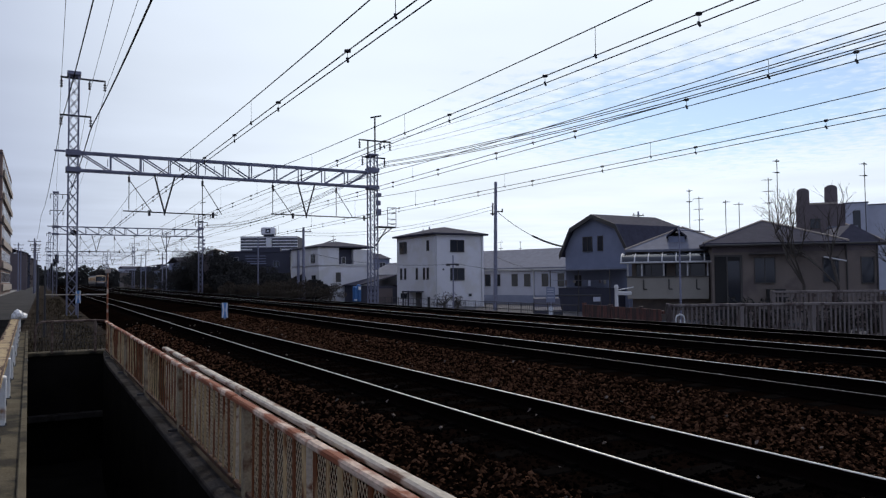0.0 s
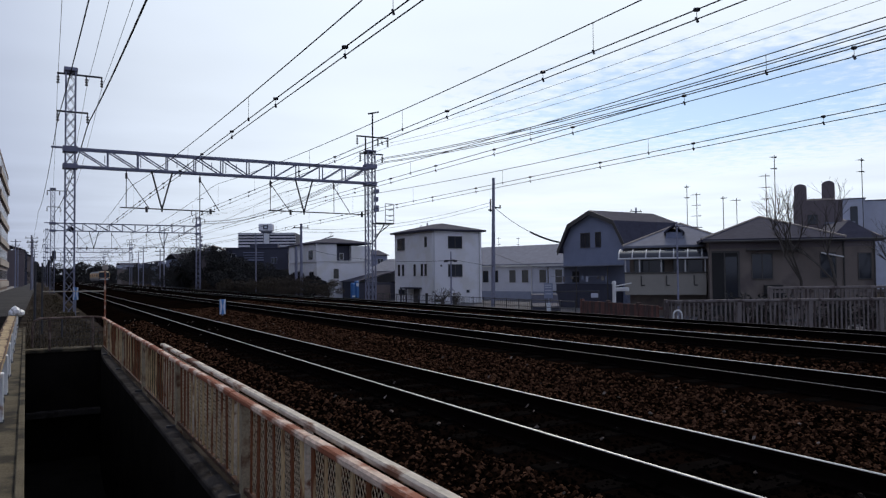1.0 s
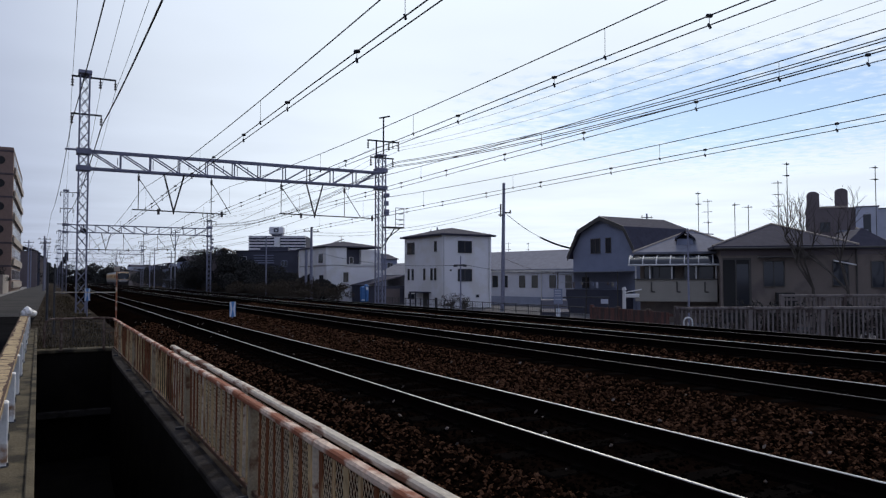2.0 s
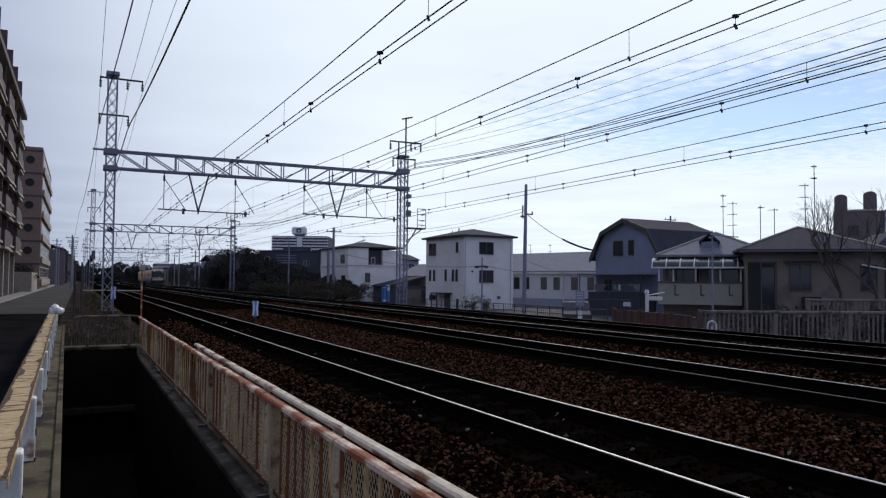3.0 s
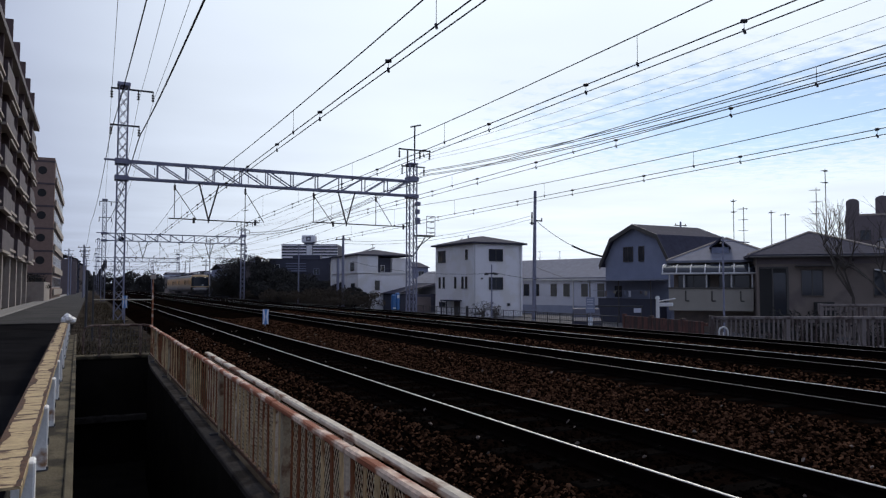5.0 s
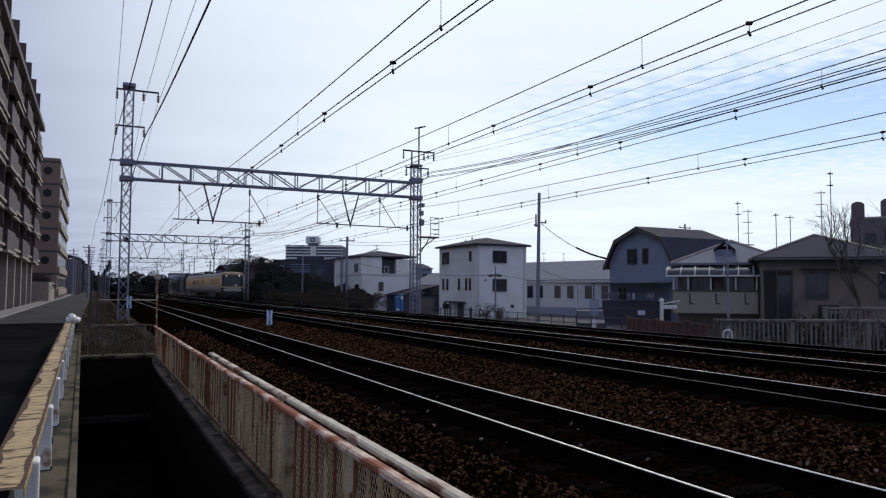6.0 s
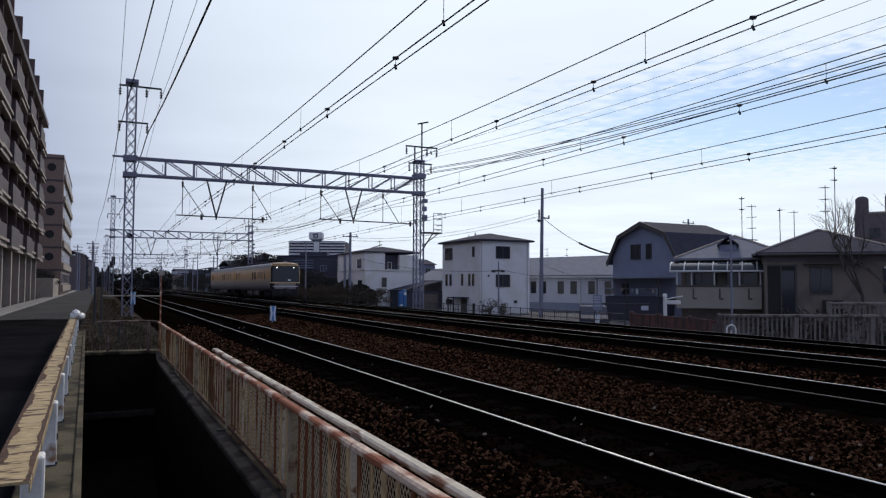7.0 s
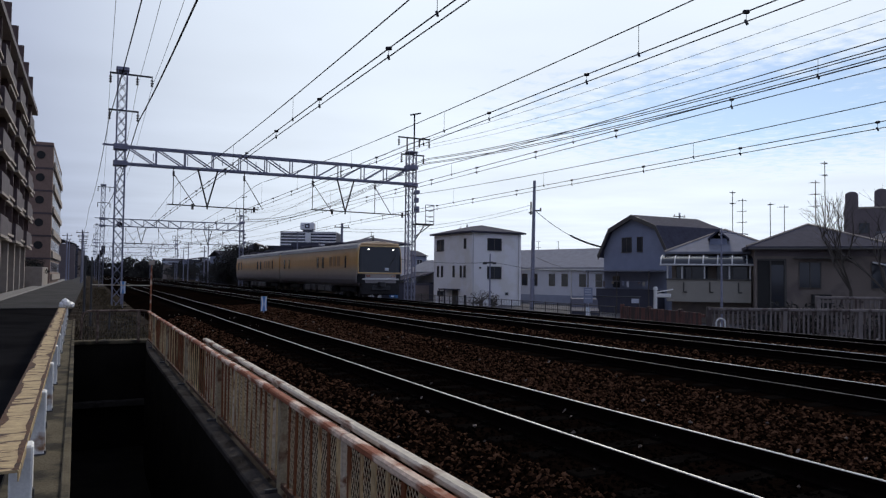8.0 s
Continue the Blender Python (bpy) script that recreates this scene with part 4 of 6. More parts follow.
for x, zm, sag, za, zc, first_drop, first_clip in WIRES:
    lab = "overhead contact wire above a track"
    contact = wire("contact_wire", x, zc, 0.0, 0.011, lab, "overhead wires")
    aux = wire("auxiliary_wire", x, za, 0.05, 0.012, "overhead auxiliary wire above a track", "overhead wires")
    clips(aux, x, za, 0.05, zc, 0.0, 3.93, first_clip, 60, 0.045)
    mes = wire("messenger_wire", x, zm, sag, 0.012, "sagging messenger wire above a track", "overhead wires")
    clips(mes, x, zm, sag, za, 0.05, 8.0, first_drop, 60)
for x, z, sag, r, tilt in ((0.93, 11.75, 0.9, 0.010, -0.6), (0.93, 9.75, 0.9, 0.02, 0.92), (2.32, 11.75, 0.9, 0.010, -0.42), (3.05, 11.75, 0.9, 0.010, -0.4), (2.4, 9.75, 0.9, 0.03, 0.6)):
    wire("feeder_wire", x, z, sag, r, "high line-side cable on a tall mast", "line-side cables", tilt=tilt)
for x, z, sag, r in ((19.7, 9.11, 1.25, 0.018), (19.78, 9.05, 1.25, 0.018), (19.55, 8.81, 1.25, 0.018), (19.62, 8.75, 1.25, 0.018), (18.2, 9.88, 1.0, 0.008), (19.4, 9.9, 1.1, 0.008), (20.1, 9.9, 1.15, 0.008)):
    wire("feeder_wire", x, z, sag, r, "cable strung from the far masts", "line-side cables")


# ---------------------------------------------------------------- houses
def window(parent, face, u0, u1, z0, z1, frame_mat, mullions=1, depth=0.05, base=0.0, name="window"):
    """A framed window on face a (y = base, looking to -y) or b (x = base, looking to -x)."""
    def put(bm, a0, a1, n0, n1, c0, c1, bevel=0.0):
        if face == "a":
            return box(bm, a0, a1, base + n0, base + n1, c0, c1, bevel)
        return box(bm, base + n0, base + n1, a0, a1, c0, c1, bevel)
    t = 0.05
    bm = bmesh.new()
    put(bm, u0 - t, u0, -depth, 0.02, z0 - t, z1 + t)
    put(bm, u1, u1 + t, -depth, 0.02, z0 - t, z1 + t)
    put(bm, u0, u1, -depth, 0.02, z1, z1 + t)
    put(bm, u0 - 0.03, u1 + 0.03, -depth - 0.04, 0.02, z0 - t, z0)
    for i in range(mullions):
        c = u0 + (u1 - u0) * (i + 1) / (mullions + 1)
        put(bm, c - 0.025, c + 0.025, -depth + 0.01, 0.02, z0, z1)
    w = part(name, bm, frame_mat, parent)
    bm = bmesh.new()
    put(bm, u0, u1, -0.018, 0.01, z0, z1)
    part("pane", bm, M["glass"], w)
    return w


def hip_roof(x0, x1, y0, y1, z, rise, over=0.45, thick=0.14, flat=0.0):
    """A hipped roof with a thick eave; flat: length of the ridge kept along x (or y if longer)."""
    bm = bmesh.new()
    x0, x1, y0, y1 = x0 - over, x1 + over, y0 - over, y1 + over
    low = [bm.verts.new(c) for c in ((x0, y0, z), (x1, y0, z), (x1, y1, z), (x0, y1, z))]
    mid = [bm.verts.new((v.co.x, v.co.y, z + thick)) for v in low]
    cx, cy = (x0 + x1) / 2, (y0 + y1) / 2
    if x1 - x0 >= y1 - y0:
        k = max((x1 - x0 - (y1 - y0)) / 2, flat / 2, 0.1)
        r = [bm.verts.new((cx - k, cy, z + thick + rise)), bm.verts.new((cx + k, cy, z + thick + rise))]
        tops = [(mid[0], mid[1], r[1], r[0]), (mid[1], mid[2], r[1]), (mid[2], mid[3], r[0], r[1]), (mid[3], mid[0], r[0])]
    else:
        k = max((y1 - y0 - (x1 - x0)) / 2, flat / 2, 0.1)
        r = [bm.verts.new((cx, cy - k, z + thick + rise)), bm.verts.new((cx, cy + k, z + thick + rise))]
        tops = [(mid[0], mid[1], r[0]), (mid[1], mid[2], r[1], r[0]), (mid[2], mid[3], r[1]), (mid[3], mid[0], r[0], r[1])]
    for q in tops:
        bm.faces.new(q)
    for i in range(4):
        bm.faces.new((low[i], low[(i + 1) % 4], mid[(i + 1) % 4], mid[i]))
    bm.faces.new(low[::-1])
    bmesh.ops.recalc_face_normals(bm, faces=bm.faces)
    return bm


def hip_caps(parent, x0, x1, y0, y1, z, rise, over, thick=0.14):
    """Pale ridge tiles along the ridge and hips of a hipped roof."""
    x0, x1, y0, y1, z = x0 - over, x1 + over, y0 - over, y1 + over, z + thick + 0.02
    cx, cy, top = (x0 + x1) / 2, (y0 + y1) / 2, z + rise
    if x1 - x0 >= y1 - y0:
        k = max((x1 - x0 - (y1 - y0)) / 2, 0.1)
        a, b = (cx - k, cy, top), (cx + k, cy, top)
        lines = ((a, b), ((x0, y0, z), a), ((x0, y1, z), a), ((x1, y0, z), b), ((x1, y1, z), b))
    else:
        k = max((y1 - y0 - (x1 - x0)) / 2, 0.1)
        a, b = (cx, cy - k, top), (cx, cy + k, top)
        lines = ((a, b), ((x0, y0, z), a), ((x1, y0, z), a), ((x0, y1, z), b), ((x1, y1, z), b))
    for p, q in lines:
        part("ridge_cap", bars(0.07, (p, q)), M["ledge"], parent)


def gable_roof(x0, x1, y0, y1, z, rise, over=0.4, thick=0.12, along_y=True):
    """Two thick slopes."""
    bm = bmesh.new()
    if along_y:
        c, a, b = (x0 + x1) / 2, x0 - over, x1 + over
        d = rise * over / (c - x0)
        prism(bm, [(a, z - d), (c, z + rise), (b, z - d), (b, z - d + thick), (c, z + rise + thick), (a, z - d + thick)], y0 - over, y1 + over)
    else:
        c, a, b = (y0 + y1) / 2, y0 - over, y1 + over
        d = rise * over / (c - y0)
        prism(bm, [(a, z - d), (c, z + rise), (b, z - d), (b, z - d + thick), (c, z + rise + thick), (a, z - d + thick)], x0 - over, x1 + over, axis="x")
    return bm


GROUND_R = -1.32


def make_tall_house():
    h = thing("house", pose(33.1, 59.3, GROUND_R, 0, 0, 2), "narrow three-storey white house with a grey hipped roof", "house", "houses beyond the line")
    w, d, hh = 5.6, 7.55, 6.9
    part("wall", boxes((0, w, 0, d, -0.3, hh), bevel=0.02), M["white"], h)
    part("roof", hip_roof(0, w, 0, d, hh, 0.8, 0.35, 0.16), M["roof"], h, "low grey hipped roof")
    for x in (0.12, w - 0.3):
        part("downpipe", bars(0.05, ((x, -0.06, 0), (x, -0.06, hh))), M["frame"], h)
    for z in (5.3, 2.6):
        window(h, "a", 1.75, 3.25, z, z + 1.08, M["frame_dark"])
    window(h, "a", 3.75, 4.1, 1.0, 1.25, M["frame"], 0)
    for y, wd, z, k in ((6.15, 1.4, 5.3, 1.1), (1.25, 0.34, 5.44, 0.9), (6.6, 0.28, 2.7, 1.05), (5.75, 0.28, 2.7, 1.05), (3.4, 0.28, 2.7, 1.05), (2.0, 0.28, 2.7, 1.05), (1.3, 0.28, 2.7, 1.05), (6.05, 1.2, 0.8, 0.45), (1.15, 0.3, 0.1, 0.85)):
        window(h, "b", y - wd / 2, y + wd / 2, z, z + k, M["frame_dark"], 1 if wd > 0.5 else 0)
    part("porch_roof", boxes((-0.8, 0.0, 2.1, 5.1, 1.42, 1.54), bevel=0.02), M["roof"], h)
    for y in (3.95, 5.0):
        part("porch_post", boxes((-0.75, -0.65, y - 0.06, y + 0.06, -0.2, 1.42)), M["roof"], h)
    door = part("door", boxes((-0.05, 0.02, 2.5, 3.6, -0.2, 1.4), bevel=0.01), M["frame_dark"], h, "dark front door under a small porch roof")
    part("handle", bars(0.02, ((-0.09, 2.65, 0.4), (-0.09, 2.65, 0.8))), M["galv"], door)
    part("vent", bars(0.09, ((0.9, 0.01, 3.6), (0.9, -0.1, 3.6)), sides=8), M["frame_dark"], h)


make_tall_house()


def make_terrace_house():
    h = thing("house", pose(28.4, 77.8, GROUND_R), "pale two-storey house with a recessed upper floor", "house", "houses beyond the line")
    part("wall", boxes((0, 6.8, 0, 10, -0.3, 4.35), bevel=0.02), M["white"], h)
    part("upper_wall", boxes((-0.1, 2.4, -0.1, 9.5, 4.36, 6.4), (4.2, 6.7, -0.05, 9.5, 4.36, 6.2), bevel=0.02), M["white"], h)
    part("recessed_wall", boxes((2.4, 4.2, 0.5, 9.5, 4.36, 6.2)), M["navy"], h, "dark recessed upper wall")
    part("roof", hip_roof(-0.1, 6.7, -0.1, 9.5, 6.4, 0.75, 0.2), M["roof"], h)
    part("balcony_edge", boxes((2.4, 6.8, -0.12, 0.05, 4.3, 4.5)), M["frame"], h)
    window(h, "b", 1.0, 2.2, 4.7, 5.6, M["frame_dark"], 1, base=-0.1)
    window(h, "a", 2.1, 2.6, 2.5, 3.5, M["frame_dark"], 0)
    window(h, "a", 3.0, 3.4, 4.6, 5.3, M["frame"], 0, base=0.5)
    window(h, "b", 1.0, 2.2, 2.2, 3.2, M["frame_dark"], 1)
    s = thing("garage", pose(31.2, 73.5, GROUND_R), "dark lean-to garage under a sloping grey roof", "shed")
    bm = bmesh.new()
    prism(bm, [(0, 2.0), (5.2, 3.2), (5.2, 3.32), (0, 2.12)], -0.3, 4.2)
    part("roof", bm, M["roof"], s)
    part("wall", boxes((0.2, 5.0, 0.2, 4.0, -0.2, 2.0)), M["navy"], s)
    part("shutter", boxes((2.6, 4.4, 0.14, 0.2, -0.1, 1.7)), M["darktan"], s)
    s = thing("house", pose(36.4, 73.0, GROUND_R, 0, 0, 6), "low house with a pale gable roof", "house", "houses beyond the line")
    part("wall", boxes((0, 6.0, 0, 7, -0.2, 3.3), bevel=0.02), M["cream"], s)
    part("roof", gable_roof(0, 6.0, 0, 7, 3.3, 1.3), M["palerooftile"], s)
    part("carport", boxes((-1.2, 4.0, -2.0, -0.1, 1.9, 2.05)), M["roof"], s)
    # No hole here: a navy panel paints the shade inside the garage.
    part("opening", boxes((0.3, 3.2, -0.06, 0.02, -0.1, 1.8)), M["navy"], s, "garage opening, a flat panel coloured as shade")
    b = thing("covered_cart", pose(30.55, 72.3, GROUND_R), "bright blue sheeted goods by a pale house", "tarpaulin")
    part("left_bundle", boxes((-0.2, 0.25, 0, 0.5, 0.3, 2.0), bevel=0.12), M["blue"], b)
    part("tall_bundle", boxes((0.3, 0.75, 0.1, 0.6, 0.3, 2.2), bevel=0.12), M["blue"], b)
    part("white_band", boxes((0.38, 0.66, 0.085, 0.12, 1.6, 1.95), (-0.15, 0.2, -0.02, 0.02, 0.45, 0.6)), M["signwhite"], b)
    part("stand", boxes((-0.2, 0.75, 0.1, 0.6, 0.0, 0.32)), M["darksteel"], b)


make_terrace_house()


def make_long_house():
    h = thing("house", pose(46.9, 57.0, GROUND_R, 0, 0, 15.6), "long low grey house with a pale metal roof", "house", "houses beyond the line")
    part("wall", boxes((0, 9, -1, 17, -0.3, 3.85), bevel=0.02), M["cream"], h)
    part("roof", gable_roof(0, 9, -1, 17, 3.85, 2.0, 0.35), M["palerooftile"], h)
    part("gutter", boxes((-0.45, -0.35, -1.4, 17.4, 3.55, 3.68)), M["frame"], h)
    for y in (0.6, 2.6, 4.9, 6.6, 9.0, 10.4):
        window(h, "b", y - 0.35, y + 0.35, 1.9, 3.1, M["frame_dark"], 0)
    for y in (4.0, 11.4):
        part("downpipe", bars(0.06, ((-0.08, y, 0), (-0.08, y, 3.7))), M["frame"], h)
    part("lower_band", boxes((-0.03, 0.0, -1, 17, -0.2, 0.9)), M["bluegrey"], h)


make_long_house()


def make_barn_house():
    h = thing("house", pose(39.3, 40.4, GROUND_R, 0, 0, 2), "blue-grey house with a dark gambrel roof", "house", "houses beyond the line")
    d, w = 7.1, 7.0
    prof = [(0, -0.3), (0, 5.0), (1.1, 6.6), (3.55, 7.55), (6.0, 6.6), (7.1, 5.0), (7.1, -0.3)]
    part("wall", prism(bmesh.new(), prof, 0, w, axis="x"), M["bluegrey"], h)
    bm = bmesh.new()
    line = [(-0.4, 4.6), (0.95, 6.78), (3.55, 7.75), (6.15, 6.78), (7.5, 4.6)]
    inner = [(u, z - 0.16) for u, z in line]
    prism(bm, line + inner[::-1], -0.35, w, axis="x")
    part("roof", bm, M["roof"], h, "dark gambrel roof")
    bm = bmesh.new()
    a = [bm.verts.new((w, u, z)) for u, z in line]
    b = [bm.verts.new((w + 1.9, 3.55 + (u - 3.55) * 0.9, 4.6)) for u, z in (line[0], line[4])]
    bm.faces.new((a[0], a[1], b[0])); bm.faces.new((a[1], a[2], b[0])); bm.faces.new((a[2], b[1], b[0])); bm.faces.new((a[2], a[3], b[1])); bm.faces.new((a[3], a[4], b[1]))
    part("roof_hip", bm, M["roof"], h)
    part("bargeboard", prism(bmesh.new(), line + [(u * 0.97 + 0.1, z - 0.34) for u, z in line][::-1], -0.4, -0.35, axis="x"), M["frame_dark"], h)
    window(h, "b", 2.7, 3.2, 4.85, 5.95, M["frame_dark"], 0)
    window(h, "b", 3.9, 4.9, 4.85, 5.95, M["frame_dark"], 1)
    part("lean_to_roof", boxes((-1.7, 0, 0.2, 7.4, 3.25, 3.37), bevel=0.02), M["palerooftile"], h, "pale corrugated awning")
    for y in (0.4, 3.8, 7.2):
        part("awning_post", bars(0.05, ((-1.6, y, -0.2), (-1.6, y, 3.25))), M["frame_dark"], h)
    part("lean_to_wall", boxes((-0.9, 0, 0.4, 7.0, -0.3, 1.9)), M["navy"], h, "dark screen wall")
    part("washing_line", bars(0.02, ((-1.3, 0.4, 2.5), (-1.3, 7.2, 2.5))), M["galv"], h)
    for i, y in enumerate((0.8, 1.2, 1.7, 2.9, 3.4, 4.6, 5.6)):
        part("hung_cloth", boxes((-1.32, -1.29, y - 0.13, y + 0.13, 2.05 + 0.12 * (i % 3), 2.5), bevel=0.008), M[("bluegrey", "sand", "darktan", "cream")[i % 4]], h)
    part("small_window", boxes((-0.03, 0.0, 5.2, 6.0, 2.0, 2.9)), M["glass"], h)


make_barn_house()


def make_balcony_house():
    h = thing("house", pose(36.9, 30.5, GROUND_R, 0, 0, 41), "tan house with a glazed arched balcony roof", "house", "houses beyond the line")
    part("wall", boxes((0, 7.5, -1.0, 5.0, -0.3, 4.3), bevel=0.02), M["tan"], h)
    part("roof", hip_roof(0, 7.5, -1.2, 5.0, 4.3, 1.55, 0.4), M["palerooftile"], h, "pale tiled hipped roof")
    hip_caps(h, 0, 7.5, -1.2, 5.0, 4.3, 1.55, 0.4)
    bm = boxes((0.7, 2.0, 1.75, 2.75, 4.6, 5.3))
    part("dormer", bm, M["bluegrey"], h)
    part("dormer_roof", gable_roof(0.6, 2.2, 1.75, 2.75, 5.3, 0.42, 0.12, along_y=False), M["roof"], h)
    bal = part("balcony", boxes((-1.4, -1.25, 0.4, 5.2, 1.35, 2.68), (-1.25, 0.0, 0.4, 5.2, 1.35, 1.5), (-1.25, 0, 5.05, 5.2, 1.5, 2.68), bevel=0.015), M["sand"], h, "solid sand-coloured balcony parapet")
    part("coping", boxes((-1.47, -1.2, 0.35, 5.25, 2.68, 2.76), bevel=0.01), M["frame_dark"], bal)
    for y in (1.1, 2.7, 4.2):
        part("drain", bars(0.04, ((-1.44, y, 1.95), (-1.44, y, 2.55)), ((-1.44, y, 1.95), (-1.44, y - 0.2, 1.95))), M["frame_dark"], bal)
    for y in (0.45, 1.6, 3.0, 4.3, 5.15):
        part("post", bars(0.05, ((-1.32, y, 2.7), (-1.32, y, 3.75))), M["frame"], bal)
    bm = bmesh.new()
    for i in range(8):
        y = -0.2 + i * 0.82
        tube(bm, [(-1.5 + 1.55 * (1 - math.cos(a)), y, 3.6 + 0.62 * math.sin(a)) for a in np.linspace(0, 1.57, 9)], 0.045, 5)
    bar(bm, (-1.5, -0.3, 3.6), (-1.5, 5.6, 3.6), 0.06)
    bar(bm, (-0.72, -0.3, 4.1), (-0.72, 5.6, 4.1), 0.045)
    part("canopy_frame", bm, M["frame"], h, "white curved canopy ribs")
    bm = bmesh.new()
    pts = [(-1.5 + 1.55 * (1 - math.cos(a)), 3.61 + 0.62 * math.sin(a)) for a in np.linspace(0, 1.57, 9)]
    prism(bm, pts + [(u, z - 0.02) for u, z in pts[::-1]], -0.3, 5.6)
    part("canopy", bm, M["glass"], h)
    window(h, "b", 0.6, 2.3, 1.8, 3.5, M["frame_dark"], 1)
    window(h, "b", 2.9, 4.7, 1.8, 3.5, M["frame_dark"], 1)


make_balcony_house()


def make_low_house():
    h = thing("house", pose(43.6, 20.9, GROUND_R, 0, 0, 46), "dark tan single-storey house with a hipped roof", "house", "houses beyond the line")
    part("wall", boxes((0, 8, 3.1, 11.9, -0.3, 4.5), bevel=0.02), M["tan"], h)
    part("roof", hip_roof(0, 8, 5.2, 11.9, 4.5, 1.5, 0.5), M["roof"], h)
    part("side_roof", hip_roof(0.3, 7, 3.1, 5.0, 4.4, 1.15, 0.42, flat=4.5), M["roof"], h)
    hip_caps(h, 0, 8, 5.2, 11.9, 4.5, 1.5, 0.5)
    part("white_hip", bars(0.08, ((0.1, 2.75, 4.62), (2.4, 4.05, 5.75))), M["ledge"], h, "pale mortared hip")
    part("gutter", bars(0.07, ((-0.55, 2.65, 4.5), (-0.55, 12.3, 4.5))), M["frame_dark"], h)
    part("eave_band", boxes((-0.02, 0.0, 3.1, 11.9, 4.1, 4.45)), M["darktan"], h)
    for y in (3.16, 4.72):
        part("downpipe", bars(0.05, ((-0.06, y, -0.2), (-0.06, y, 4.4))), M["frame_dark"], h)
    # Flat black panel on the wall stands in for the shaded recess.
    porch = part("open_porch", boxes((-0.06, 0.02, 10.3, 11.78, 0.2, 3.85)), M["black"], h, "flat black panel standing in for the shaded porch")
    part("porch_post", boxes((-0.1, -0.06, 10.25, 10.36, 0.0, 3.9), (-0.1, -0.06, 11.05, 11.12, 0.0, 3.85), (-0.1, -0.06, 10.25, 11.8, 3.85, 3.95)), M["frame_dark"], porch)
    part("porch_glass", boxes((-0.075, -0.062, 10.4, 11.04, 0.9, 3.6)), M["glass"], porch)
    window(h, "b", 8.5, 9.55, 2.33, 3.72, M["frame_dark"], 1)
    window(h, "b", 5.16, 5.91, 2.36, 3.72, M["frame_dark"], 0)
    window(h, "b", 3.35, 3.95, 2.28, 3.69, M["frame_dark"], 0)
    part("awning", boxes((-0.5, 0.0, 7.0, 9.9, 3.95, 4.02), bevel=0.01), M["frame_dark"], h)
    part("air_conditioner", boxes((-0.5, -0.1, 8.0, 9.0, 1.2, 1.95), bevel=0.03), M["black"], h)
    part("white_pole", bars(0.04, ((-0.7, 6.05, 3.75), (-0.7, 4.9, 3.5))), M["plasticwhite"], h)
    n = thing("house", pose(46.6, 15.0, GROUND_R, 0, 0, 46), "brown single-storey house with a pale hipped roof", "house", "houses beyond the line")
    part("wall", boxes((0, 8, -6, 3.5, -0.3, 4.3), bevel=0.02), M["tan"], n)
    part("roof", hip_roof(0, 8, -6, 3.5, 4.3, 1.9, 0.4), M["palerooftile"], n)
    hip_caps(n, 0, 8, -6, 3.5, 4.3, 1.9, 0.4)
    window(n, "b", 0.6, 2.0, 2.2, 3.6, M["frame_dark"], 1)
    w = thing("house", pose(55, 13, GROUND_R, 0, 0, 50), "white-walled house with a pale hipped roof", "house", "houses beyond the line")
    part("wall", boxes((0, 8, 0, 7, -0.3, 5.2), bevel=0.02), M["white"], w)
    part("roof", hip_roof(0, 8, 0, 7, 5.2, 1.7, 0.5), M["palerooftile"], w)
    window(w, "b", 4.0, 5.5, 3.2, 4.6, M["frame"], 1)


make_low_house()


def make_chimney_block():
    h = thing("apartment_block", pose(105.0, 46.9, GROUND_R, 0, 0, 33), "dull purple-brown flats with two domed roof towers", "apartment block")
    part("wall", boxes((0, 14, 13.9, 20, -0.3, 12.6)), M["darktan"], h)
    part("parapet", boxes((-0.1, 0.2, 14.8, 18.3, 12.6, 12.85)), M["ledge"], h, "pale parapet capping")
    wing = part("white_wing", boxes((-0.3, 8, 11.2, 13.88, -0.3, 12.5), (0.4, 8, 6.0, 11.2, -0.3, 12.2)), M["cream"], h, "pale rendered wing")
    part("wing_window", boxes((-0.36, -0.3, 12.1, 13.0, 8.4, 11.5)), M["glass"], wing)
    part("wing_coping", boxes((-0.4, 8, 11.1, 13.95, 12.5, 12.66), (0.3, 8, 6.0, 11.1, 12.2, 12.36)), M["palerooftile"], wing)
    part("terrace_roof", boxes((-4.0, -0.35, 12.6, 16.2, 9.0, 9.25)), M["palerooftile"], h)
    for y0, y1, z in ((18.25, 19.85, 14.95), (14.75, 16.35, 15.2)):
        bm = boxes((0.2, 2.4, y0, y1, 12.6, z - 0.55))
        c, r = (y0 + y1) / 2, (y1 - y0) / 2
        prism(bm, [(c + r * math.cos(a), z - 0.55 + 0.6 * math.sin(a)) for a in np.linspace(0, math.pi, 9)], 0.2, 2.4, axis="x")
        tower = part("roof_tower", bm, M["darktan"], h)
        part("tower_cap", prism(bmesh.new(), [(c + (r + 0.05) * math.cos(a), z - 0.52 + 0.64 * math.sin(a)) for a in np.linspace(0.3, math.pi - 0.3, 8)], 0.5, 2.2, axis="x"), M["palerooftile"], tower)
    window(h, "b", 17.0, 18.2, 9.3, 10.6, M["frame_dark"])


make_chimney_block()


